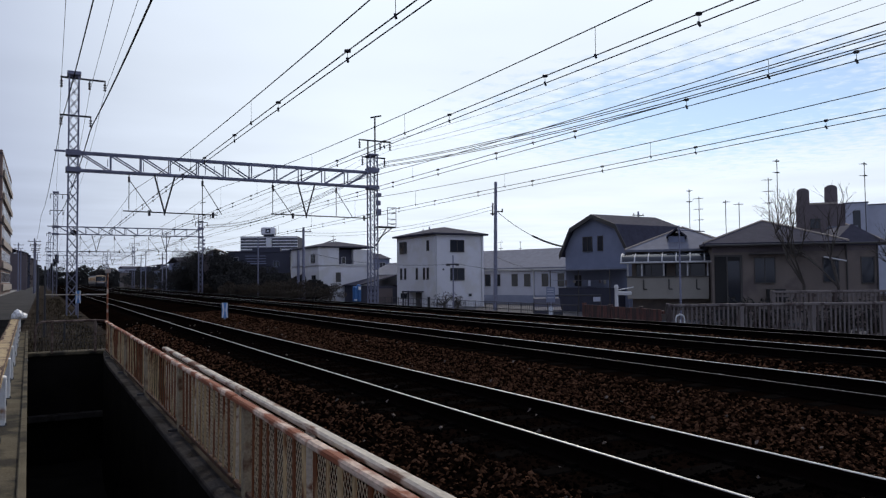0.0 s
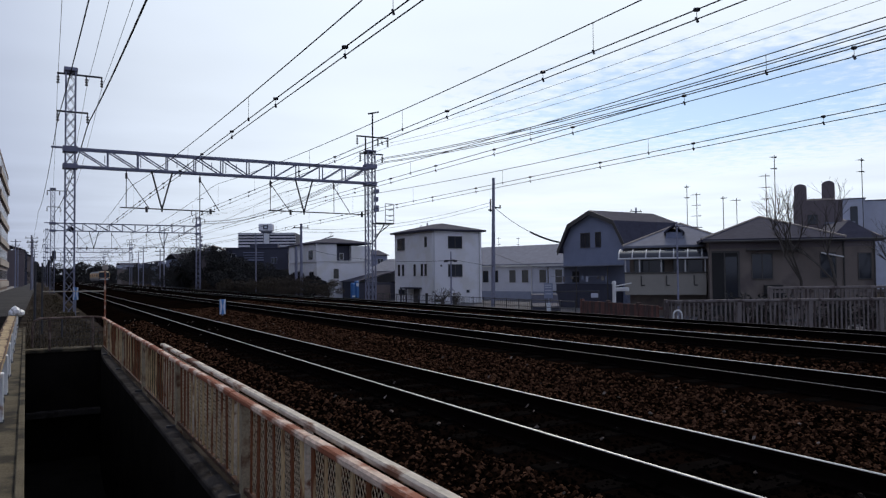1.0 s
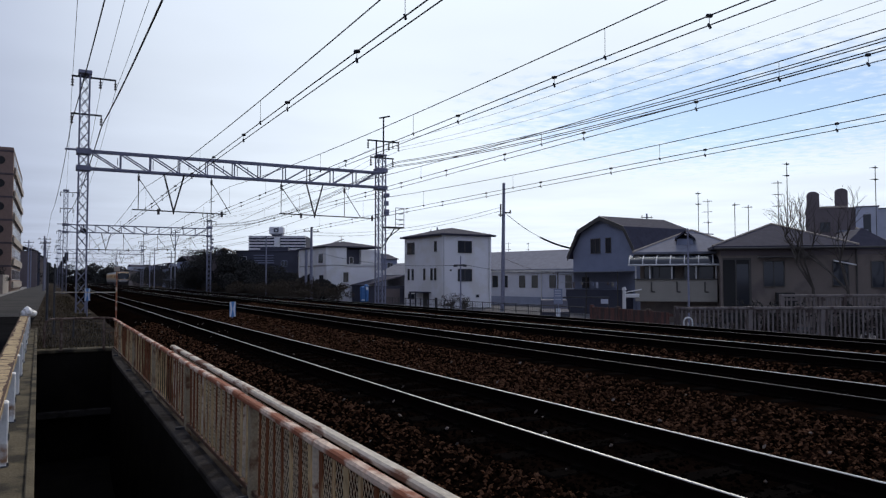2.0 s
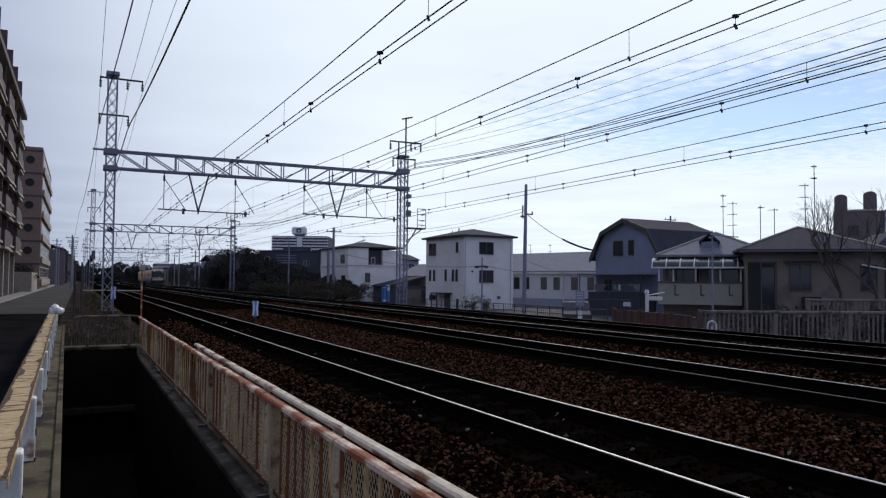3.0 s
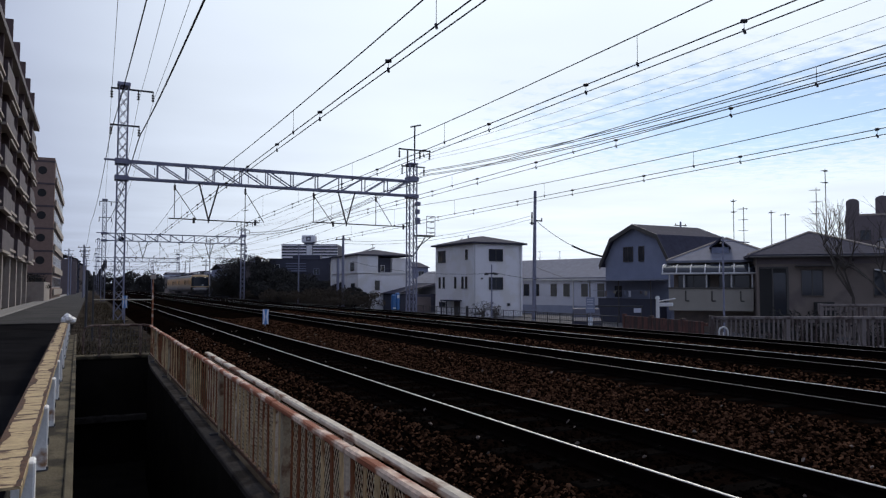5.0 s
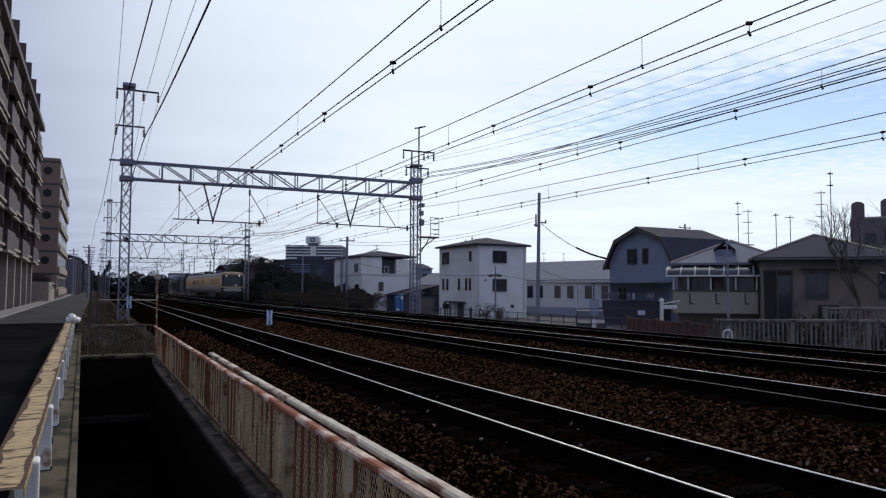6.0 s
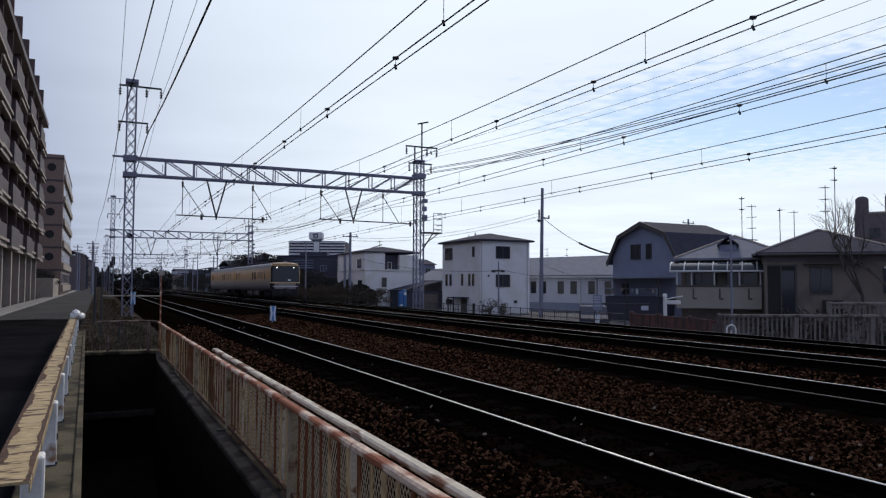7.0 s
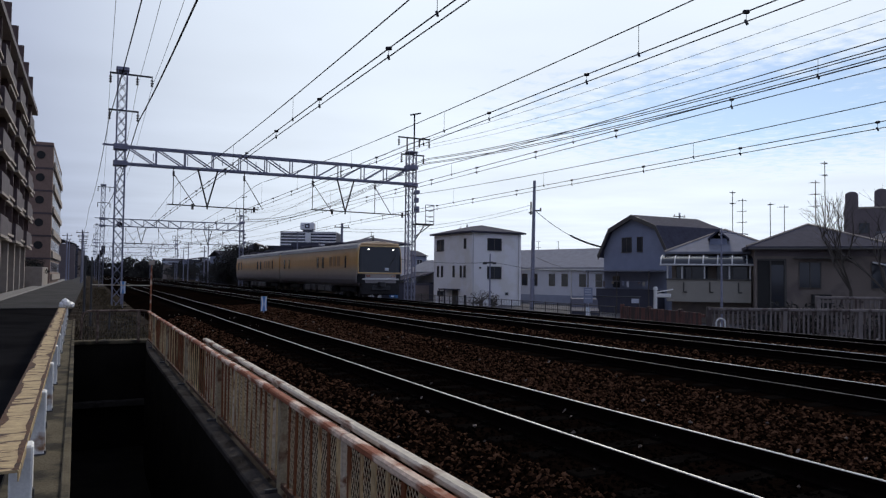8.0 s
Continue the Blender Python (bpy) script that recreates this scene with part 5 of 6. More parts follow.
def make_far_flats():
    h = thing("apartment_block", pose(57.7, 228.4, GROUND_R, 0, 0, -26), "distant white flats with a roof water tank", "apartment block")
    # Navy on this wall paints in the shade between the white balconies.
    part("wall", boxes((0, 17.5, 0, 14, 0, 16.6)), M["navy"], h)
    for i in range(17):
        z = 0.95 + i * 0.94
        for x in (-0.2, 9.8):
            part("balcony", boxes((x, x + 7.9, -0.25, 0, z, z + 0.42)), M["white"], h)
    part("stair_tower", boxes((7.9, 9.6, -0.6, 0, 0, 16.4)), M["white"], h)
    part("tank_house", boxes((6.5, 9.5, 3, 6, 16.6, 17.6)), M["bluegrey"], h)
    tank = part("water_tank", boxes((5.9, 10.3, 1.5, 5, 17.2, 19.6), bevel=0.3), M["white"], h, "pale roof water tank with a dark emblem")
    part("emblem", boxes((7.4, 8.9, 1.42, 1.5, 17.8, 19.1), bevel=0.02), M["navy"], tank)
    part("tank_emblem_gap", boxes((7.8, 8.5, 1.38, 1.42, 18.1, 18.7)), M["signwhite"], tank)
    d = thing("house", pose(25.9, 110.2, GROUND_R, 0, 0, -20), "dark navy house behind evergreen trees", "house", "houses beyond the line")
    part("wall", boxes((0, 9.2, 0, 8, -0.3, 7.0), (3.4, 7.6, 1.5, 7, 7.16, 7.8)), M["navy"], d)
    part("roof", boxes((-0.12, 9.32, -0.12, 8.12, 7.0, 7.16), bevel=0.03), M["navy"], d)
    window(d, "a", 0.9, 1.5, 5.0, 6.2, M["frame"], 0)
    for z in (5.6, 6.0, 6.4):
        part("balcony_rail", bars(0.05, ((2.6, -0.4, z), (5.6, -0.4, z))), M["bluegrey"], d)
    part("balcony_floor", boxes((2.6, 5.6, -0.45, 0, 5.2, 5.35)), M["bluegrey"], d)
    part("end_wall", boxes((-3.6, 0, 1.0, 8, -0.3, 6.6)), M["darktan"], d)
    part("end_roof", gable_roof(-3.6, -0.2, 1.0, 8, 6.6, 0.9, 0.3), M["ledge"], d, "pale brown gable roof")
    window(d, "a", 6.7, 7.5, 4.8, 5.6, M["bluegrey"], 1)
    g = thing("house", pose(36.8, 101, GROUND_R, 0, 0, -12), "grey house with a sloping white-edged roof", "house", "houses beyond the line")
    part("wall", boxes((0, 5, 0, 6, -0.3, 6.0)), M["bluegrey"], g)
    bm = bmesh.new()
    prism(bm, [(-3.6, 6.3), (2.5, 8.6), (2.5, 8.75), (-3.6, 6.45)], -0.5, 6.5)
    part("roof", bm, M["palerooftile"], g)
    rng = random.Random(21)
    for i in range(26):
        y = 150 + i * 13 + rng.random() * 8
        x = 26 + rng.random() * 50 + drift(y) + (y - 150) * 0.02
        wd, dp, ht = 6 + rng.random() * 7, 7 + rng.random() * 5, 6.5 + rng.random() * 4.5
        f = thing("house", pose(x, y, GROUND_R, 0, 0, rng.uniform(-15, 10)), "distant plain two-storey house along the line", "house", "distant houses")
        part("wall", boxes((0, wd, 0, dp, -0.3, ht)), M[rng.choice(("navy", "bluegrey", "tan", "cream"))], f)
        part("roof", gable_roof(0, wd, 0, dp, ht, 1.2, 0.3, along_y=rng.random() < 0.5), M["roof"], f)
        window(f, "a", 1.2, 2.6, ht - 2, ht - 0.9, M["frame"])
        window(f, "a", wd - 2.6, wd - 1.2, ht - 2, ht - 0.9, M["frame"])
    for i in range(12):
        y = 165 + i * 26 + rng.random() * 8
        x = -9 - rng.random() * 6 + drift(y)
        wd, ht = 6 + rng.random() * 3, 6 + rng.random() * 6
        f = thing("house", pose(x, y, -0.3), "distant house along the lane", "house", "distant houses")
        part("wall", boxes((0, wd, 0, 9, -0.3, ht)), M[rng.choice(("tan", "navy", "brown", "darktan"))], f)
        part("roof", gable_roof(0, wd, 0, 9, ht, 1.3, 0.3), M["roof"], f)
        window(f, "a", 1.2, 2.6, ht - 2, ht - 0.9, M["frame"])


make_far_flats()


# ---------------------------------------------------------------- flats along the lane
def make_lane_flats():
    a = thing("apartment_block", set_at(-5.4, 58, -0.3), "brown flats with stepped balconies over the lane", "apartment block")
    y0, y1 = -30, 33.2
    part("wall", boxes((-12, -1.3, y0, y1, 0, 19.2)), M["brown"], a)
    part("ground_floor", boxes((-1.3, -0.9, y0, y1, 0, 4.4)), M["tan"], a)
    bay = 5.75
    for k in range(11):
        ys = y0 + k * bay
        part("pier", boxes((-0.95, -0.35, ys - 0.3, ys + 0.3, 0, 4.3), bevel=0.02), M["ledge"], a)
        part("entrance_glass", boxes((-0.92, -0.88, ys + 0.8, ys + 4.6, 0.2, 3.4)), M["glass"], a)
    for s in range(6):
        z = 4.5 + s * 2.9
        part("slab", boxes((-1.3, 0.0, y0, y1, z - 0.02, z + 0.16)), M["ledge"], a)
        for k in range(11):
            ys = y0 + k * bay
            out = 0.0 if k % 2 else -0.25
            if s < 5:
                bal = part("balcony", boxes((out - 0.12, out + 0.12, ys + 0.25, ys + bay - 0.25, z - 0.25, z + 1.15), (-1.25, out - 0.12, ys + 0.25, ys + 0.4, z + 0.16, z + 1.15), bevel=0.02), M["darkbrown"], a, "dark balcony front")
                part("coping", boxes((out - 0.16, out + 0.17, ys + 0.2, ys + bay - 0.2, z - 0.42, z - 0.24)), M["ledge"], bal)
                w = part("balcony_door", boxes((-1.34, -1.27, ys + 0.9, ys + 3.4, z + 0.2, z + 2.2)), M["frame"], a)
                part("pane", boxes((-1.27, -1.25, ys + 1.0, ys + 2.1, z + 0.28, z + 2.1), (-1.27, -1.25, ys + 2.2, ys + 3.3, z + 0.28, z + 2.1)), M["glass"], w)
            part("partition", boxes((-1.3, -0.15, ys - 0.08, ys + 0.08, z, z + 2.9)), M["brown"], a)
    part("roof_edge", boxes((-12, 0.05, y0, y1, 19.0, 19.5)), M["darkbrown"], a)
    part("roof_pipe", bars(0.08, ((-0.9, 26, 19.4), (-0.9, 26, 21.2)), ((-0.9, 24.5, 19.4), (-0.9, 24.5, 20.6))), M["galv"], a)
    b = thing("apartment_block", set_at(-4.65, 113, -0.3), "tan-brown tiled flats with round end windows", "apartment block")
    part("wall", boxes((-13, 0, 0, 33, 0, 19.6), bevel=0.03), M["buff"], b)
    for s in range(6):
        z = 0.9 + s * 3.1
        part("floor_band", boxes((-13.02, 0.03, -0.05, 33.02, z + 2.55, z + 2.8)), M["darkbrown"], b)
        part("round_window", bars(0.55, ((-1.5, 0.02, z + 1.4), (-1.5, -0.07, z + 1.4)), sides=14), M["black"], b)
        for k in range(8):
            w = part("window", boxes((-0.02, 0.05, 1.5 + k * 3.9, 3.6 + k * 3.9, z + 0.8, z + 2.3)), M["frame"], b)
            part("pane", boxes((0.05, 0.06, 1.6 + k * 3.9, 3.5 + k * 3.9, z + 0.9, z + 2.2)), M["glass"], w)
        part("balcony", boxes((0.07, 0.28, 1, 32, z - 0.3, z + 0.6), bevel=0.02), M["ledge"], b)
    wall = thing("garden_wall", set_at(-4.7, 92.5, -0.3), "pale concrete planter wall before the flats", "wall")
    part("front", boxes((-6.5, 0.2, 0, 0.35, -0.1, 2.3), bevel=0.03), M["ledge"], wall)
    part("side", boxes((-0.1, 0.2, 0.35, 12, -0.1, 2.3), bevel=0.03), M["ledge"], wall)
    for i, (y, hgt) in enumerate(((150, 9), (163, 9.5), (128, 8.5), (182, 9), (205, 9), (235, 9))):
        utility_pole(set_at(-3.9 if i % 2 else -0.9, y, -0.3), hgt, 3)


def utility_pole(m, height, arms, r=0.15, label="grey concrete utility pole with cross-arms", turn=0.0):
    p = thing("utility_pole", m, label, "utility pole", "utility poles")
    part("shaft", bar(bmesh.new(), (0, 0, 0), (0, 0, height), r, 8, r * 0.65), M["galv"], p)
    for k in range(arms):
        z = height - 0.5 - k * 0.7
        arm = part("cross_arm", boxes((-0.9 + 0.2 * k, 0.9 - 0.1 * k, -0.05, 0.05, z, z + 0.09)), M["darksteel"], p)
        for x in (-0.75 + 0.2 * k, 0.1, 0.75 - 0.1 * k):
            part("insulator", bars(0.05, ((x, 0, z + 0.09), (x, 0, z + 0.27))), M["ledge"], arm)
    return p


make_lane_flats()


# ---------------------------------------------------------------- poles, aerials, fences by the houses
def make_poles():
    p = utility_pole(pose(34.75, 51.7, GROUND_R, 0, 1.0, 0), 11.05, 0, 0.19, "tall grey concrete utility pole beside the white house")
    part("bracket", boxes((0.1, 0.75, -0.05, 0.05, 8.45, 8.55), (-0.5, -0.1, -0.05, 0.05, 8.2, 8.3), (-0.35, -0.25, -0.05, 0.05, 8.1, 9.2)), M["darksteel"], p)
    part("insulator", bars(0.07, ((0.7, 0, 8.5), (0.7, 0, 8.75)), ((-0.3, 0, 8.9), (-0.3, 0, 9.2)), ((-0.3, 0, 8.4), (-0.3, 0, 8.7))), M["ledge"], p)
    p = utility_pole(pose(28.1, 47.5, GROUND_R), 4.5, 0, 0.07, "thin dark pole before the white house")
    part("cross_arm", boxes((-0.55, 0.45, -0.05, 0.05, 3.75, 3.86), (-0.6, -0.3, -0.07, 0.07, 3.68, 3.82), (0.25, 0.5, -0.07, 0.07, 3.7, 3.84)), M["darksteel"], p)
    p = utility_pole(pose(27.05, 24.4, GROUND_R), 5.15, 0, 0.055, "thin grey pole before the tan houses")
    part("cross_arm", bars(0.025, ((-0.1, 0, 4.95), (0.9, -0.75, 4.85))), M["galv"], p)
    utility_pole(pose(23.1, 83.5, GROUND_R), 7.8, 0, 0.11, "grey pole standing in the trees")
    p = utility_pole(pose(26.1, 76.3, GROUND_R), 8.5, 1, 0.2, "concrete utility pole beside the pale house")
    part("twin_shaft", bar(bmesh.new(), (-0.55, 0.1, 0), (-0.55, 0.1, 6.0), 0.16, 8), M["galv"], p)
    utility_pole(pose(36.5, 66.5, GROUND_R), 8.2, 1, 0.13)
    utility_pole(pose(62, 62, GROUND_R), 10.4, 2, 0.15)
    utility_pole(pose(57.5, 60.5, GROUND_R), 9.0, 2, 0.14)
    for y, x, hgt in ((125, 24, 9.5), (150, 22.5, 12.5), (178, 22, 10), (205, 24, 10), (140, 20.4, 8)):
        utility_pole(set_at(x - 1, y, GROUND_R), hgt, 2, 0.13)
    for y in (118, 141, 172, 200, 228):
        q = thing("signal_post", set_at(2.0, y, -0.4), "thin dark signal post by the line", "signal", "signal posts")
        part("post", bars(0.07, ((0, 0, 0), (0, 0, 5.6))), M["darksteel"], q)
        part("signal_head", boxes((-0.25, 0.25, -0.12, 0.12, 4.6, 5.8), bevel=0.04), M["black"], q)
    q = thing("diamond_sign", set_at(3.55, 100.4, 7.15), "black diamond plate hung from a gantry", "railway sign")
    part("plate", boxes((-0.3, 0.3, -0.02, 0.02, -0.3, 0.3), bevel=0.01), M["black"], q).matrix_basis = pose(0, 0, 0.42, 0, 45, 0)
    part("stem", bars(0.03, ((0, 0, 0.8), (0, 0, 1.2))), M["darksteel"], q)
    cable = [Vector((34.9, 51.6, 7.2)).lerp(Vector((39.05, 47.7, 4.0)), t) + Vector((0, 0, -2.0 * t * (1 - t))) for t in np.linspace(0, 1, 14)]
    c = solo("service_cable", tube(bmesh.new(), cable, 0.025), M["wire"], "drooping service cable to the gambrel house", "cable")
    part("sleeve", tube(bmesh.new(), cable[7:], 0.085, 6), M["black"], c, "thick black sleeve")
    for a, b, sag in (((34.6, 51.7, 7.6), (26.1, 76.3, 6.6), 0.8), ((34.6, 51.7, 7.3), (26.1, 76.3, 6.3), 0.8), ((28.1, 47.5, 2.6), (46.5, 55, 2.3), 0.5), ((34.9, 51.6, 3.2), (46.8, 57, 1.9), 0.4), ((28.1, 47.5, 2.5), (26, 73, 4.2), 0.5)):
        a, b = Vector(a), Vector(b)
        pts = [a.lerp(b, t) + Vector((0, 0, -4 * sag * t * (1 - t))) for t in np.linspace(0, 1, 12)]
        solo("service_cable", tube(bmesh.new(), pts, 0.014, 4), M["wire"], "thin service cable between poles and houses", "cable", "service cables")


make_poles()


def make_aerial(x, y, z0, z1, arms, seed):
    rng = random.Random(seed)
    p = thing("roof_aerial", pose(x, y, z0, 0, 0, rng.uniform(-40, 60)), "thin television aerial on a roof mast", "aerial", "roof aerials")
    h = z1 - z0
    part("mast", bars(0.025, ((0, 0, -1.2), (0, 0, h)), sides=5), M["darksteel"], p)
    for k in range(arms):
        z = h - 0.15 - k * 0.75
        bm = bars(0.018, ((-0.36, 0, z), (0.3, 0, z + 0.05)), sides=4)
        for i in range(5):
            q = -0.33 + i * 0.14
            w = 0.22 - 0.03 * i
            bar(bm, (q, -w, z), (q, w, z), 0.011, 4)
        part("aerial_head", bm, M["darksteel"], p)


for i, (x, y, z1, z0, arms) in enumerate((
        (40.25, 35.33, 7.54, 4.2, 2), (40.89, 35.04, 7.0, 4.2, 3), (40.04, 32.13, 6.44, 4.2, 1), (40.86, 31.72, 6.29, 4.2, 1),
        (41.69, 30.09, 7.76, 4.2, 3), (42.18, 29.78, 8.98, 4.2, 2), (52.23, 72.04, 5.92, 2.5, 2), (50.08, 73.13, 5.93, 2.5, 2), (31.19, 80.45, 6.65, 4.6, 2), (46.5, 26.6, 8.65, 4.6, 2))):
    make_aerial(x, y, z0, z1, arms, i)


def make_fence_line(a, b, z0, z1, step, name, label, mat, width=0.09, thick=0.03, rails=(0.12, 0.88), cap=True, post_each=14):
    a, b = Vector(a), Vector(b)
    f = thing(name, Matrix.Translation((a.x, a.y, 0)) @ Matrix.Rotation(math.atan2(b.y - a.y, b.x - a.x), 4, "Z"), label, "fence")
    run = (b - a).length
    me = bpy.data.meshes.new("picket")
    bm = boxes((-width / 2, width / 2, -thick, 0, z0, z1 - 0.04), bevel=0.006)
    bm.to_mesh(me)
    bm.free()
    me.materials.append(mat)
    big = bpy.data.meshes.new("post")
    bm = boxes((-0.07, 0.07, -0.05, 0.09, z0 - 0.2, z1 + 0.02), bevel=0.012)
    bm.to_mesh(big)
    bm.free()
    big.materials.append(mat)
    rng = random.Random(int(run * 100))
    for i in range(int(run / step)):
        is_post = i % post_each == 0
        ob = part_mesh("post" if is_post else "picket", big if is_post else me, None, f)
        ob.matrix_basis = pose(i * step + 0.05, 0, rng.uniform(-0.012, 0.006), 0, rng.gauss(0, 0.6), rng.gauss(0, 2))
    for r in rails:
        z = z0 + (z1 - z0) * r
        part("rail", boxes((0, run, 0.002, 0.05, z - 0.045, z + 0.045)), mat, f)
    if cap:
        part("cap_rail", boxes((0, run, -0.06, 0.07, z1 - 0.09, z1), bevel=0.015), mat, f)


make_fence_line((17.95, 16.75, 0), (27.6, 11.9, 0), -0.75, 0.5, 0.15, "picket_fence", "bleached grey-brown picket fence beside the far track", M["fencewood"], width=0.06, post_each=16)
make_fence_line((22.6, 16.3, 0), (31.5, 11.8, 0), -0.6, 0.86, 0.16, "picket_fence", "taller weathered picket fence behind another", M["fencewood"], width=0.06)
make_fence_line((19.3, 22.4, 0), (17.95, 16.9, 0), -0.75, 0.36, 0.15, "board_fence", "close-boarded red-brown fence by the far track", M["fencered"], width=0.145, cap=False)


def make_line_fence():
    f = thing("steel_fence", pose(0, 0, 0), "thin grey steel line-side fence", "fence")
    pts = [along(19.35, y, 0) for y in np.arange(23, 46, 1.0)]
    for p in pts:
        part("post", bars(0.025, ((p.x, p.y, -0.7), (p.x, p.y, 0.28)), sides=5), M["darksteel"], f)
    for z in (-0.35, -0.05, 0.25):
        part("rail", tube(bmesh.new(), [(p.x, p.y, z) for p in pts], 0.015, 4), M["darksteel"], f)
    bm = bmesh.new()
    for a, b in zip(pts, pts[1:]):
        for k in range(6):
            q = a.lerp(b, k / 6)
            bar(bm, (q.x, q.y, -0.6), (q.x, q.y, 0.24), 0.006, 3, caps=False)
    part("mesh_panel", bm, M["darksteel"], f)
    g = thing("road_rail", pose(25.82, 32.96, GROUND_R, 0, 0, -40), "low grey rail and sign plates by a crossing road", "barrier")
    part("rail", bars(0.04, ((0, 0, 1.7), (3.0, 0, 1.7))), M["darksteel"], g)
    for x in (0.1, 2.9):
        part("post", bars(0.045, ((x, 0, 0), (x, 0, 1.7))), M["darksteel"], g)
    part("plate", boxes((2.5, 2.9, -0.09, -0.06, 1.35, 1.6)), M["cream"], g)
    s = thing("notice_board", pose(25.3, 32.1, GROUND_R, 0, 0, -35), "pale notice board with unreadable bars of text", "sign")
    part("post", bars(0.05, ((0.0, 0.03, 0), (0.0, 0.03, 2.2))), M["galv"], s)
    part("board", boxes((-0.24, 0.24, -0.02, 0.02, 1.35, 2.2), bevel=0.01), M["bluegrey"], s)
    for z in (2.08, 1.95, 1.8, 1.6):
        part("text_bar", boxes((-0.18, 0.16, -0.028, -0.022, z - 0.03, z + 0.03)), M["cream"], s)
    part("lower_panel", boxes((-0.12, 0.12, -0.03, -0.022, 0.45, 1.1)), M["signwhite"], s)
    m = thing("white_marker_post", pose(21.45, 22.8, -0.75), "stubby white post with a short side arm", "post")
    part("shaft", bar(bmesh.new(), (0, 0, 0), (0, 0, 1.72), 0.085, 10, 0.075), M["plasticwhite"], m)
    part("cap", bar(bmesh.new(), (0, 0, 1.7), (0, 0, 1.82), 0.11, 10, 0.07), M["plasticwhite"], m)
    part("arm", boxes((0.06, 0.62, -0.04, 0.04, 1.38, 1.54), bevel=0.02), M["plasticwhite"], m).matrix_basis = pose(0, 0, 0, 0, 0, -40)
    part("pointer", bars(0.025, ((0.05, -0.03, 1.6), (0.6, -0.4, 1.72))), M["plasticwhite"], m)
    a = thing("pipe_hoop", pose(18.3, 16.55, -0.6, 0, 0, -27), "small white pipe hoop at a fence foot", "hoop")
    bm = bmesh.new()
    tube(bm, [(-0.14, 0, 0)] + [(-0.14 * math.cos(t), 0, 0.62 + 0.14 * math.sin(t)) for t in np.linspace(0, math.pi, 9)] + [(0.14, 0, 0)], 0.03, 8)
    part("hoop", bm, M["plasticwhite"], a)
    part("inner_bar", bars(0.02, ((0, 0, 0), (0, 0, 0.6))), M["plasticwhite"], a)


make_line_fence()


def make_car(m, paint, label):
    c = thing("car", m, label, "car", "parked cars")
    prof = [(-2.0, 0.3), (-2.05, 0.75), (-1.2, 0.92), (-0.6, 1.42), (0.9, 1.45), (1.6, 0.98), (2.0, 0.9), (2.05, 0.35)]
    bm = prism(bmesh.new(), prof, -0.8, 0.8)
    part("body", bm, paint, c)
    for y in (-0.802, 0.802):
        part("side_glass", boxes((-0.55, 0.85, y - 0.012, y + 0.012, 0.95, 1.34)), M["glass"], c)
    for x in (-1.3, 1.3):
        for y in (-0.72, 0.72):
            w = part("wheel", bars(0.3, ((x, y - 0.1, 0.3), (x, y + 0.1, 0.3)), sides=14), M["black"], c)
            part("rim", bars(0.18, ((x, y - 0.115, 0.3), (x, y + 0.115, 0.3)), sides=10), M["galv"], w)
    for x in (-2.06, 2.06):
        part("bumper", boxes((x - 0.06, x + 0.06, -0.75, 0.75, 0.35, 0.55), bevel=0.03), M["darksteel"], c)


make_car(pose(28.5, 36.6, GROUND_R, 0, 0, 55), M["navy"], "small dark blue car parked behind the line-side fence")
make_car(pose(37.5, 70.2, GROUND_R, 0, 0, 95), M["signwhite"], "white car in a garage opening, a flat panel coloured as shade")


# ---------------------------------------------------------------- trees and scrub
def leaves(count, blobs, size, rng):
    """Small bent leaf clumps spread through overlapping uneven masses."""
    b = np.array(blobs)[rng.integers(len(blobs), size=count)]
    d = rng.normal(0, 1, (count, 3))
    d *= ((0.55 + 0.5 * rng.random(count) ** 0.5) / np.linalg.norm(d, axis=1))[:, None]
    p = b[:, :3] + d * b[:, [3, 3, 4]]
    a, c = rng.normal(0, 1, (count, 3)), rng.normal(0, 1, (count, 3))
    a *= (size * (0.5 + rng.random(count)) / np.linalg.norm(a, axis=1))[:, None]
    c *= (size * (0.4 + 0.6 * rng.random(count)) / np.linalg.norm(c, axis=1))[:, None]
    v = np.stack([p - a, p + c * 0.6, p + a, p - c * 0.6 + np.cross(a, c) * 0.8], 1).reshape(-1, 3).tolist()
    k = np.arange(count)[:, None] * 4
    f = np.concatenate([k + np.array([0, 1, 2]), k + np.array([0, 2, 3])]).tolist()
    return v, f


def make_tree(x, y, z, height, spread, seed, mat="leaf", label="dense dark evergreen tree beside the line", count=4000, size=0.15):
    rng = np.random.default_rng(seed)
    t = thing("tree", pose(x, y, z), label, "tree", "trees beside the line")
    bm = bar(bmesh.new(), (0, 0, -0.2), (0.1, 0, height * 0.45), 0.16, 7, 0.09, False)
    blobs = []
    for i in range(11):
        a, q = rng.random() * 6.28, rng.random() ** 0.6 * spread
        zz = height * (0.2 + 0.62 * rng.random())
        zz = min(zz, height * 0.85 - 0.25 * q)
        bx, by = math.cos(a) * q, math.sin(a) * q
        blobs.append((bx, by, zz, spread * (0.3 + 0.25 * rng.random()), height * (0.12 + 0.09 * rng.random())))
        bar(bm, (0.05, 0, height * 0.25), (bx, by, zz), 0.06, 5, 0.02, False)
    part("trunk", bm, M["bark"], t)
    v, f = leaves(count, blobs, size, rng)
    part_mesh("crown", mesh_from("crown", v, f, M[mat]), None, t)


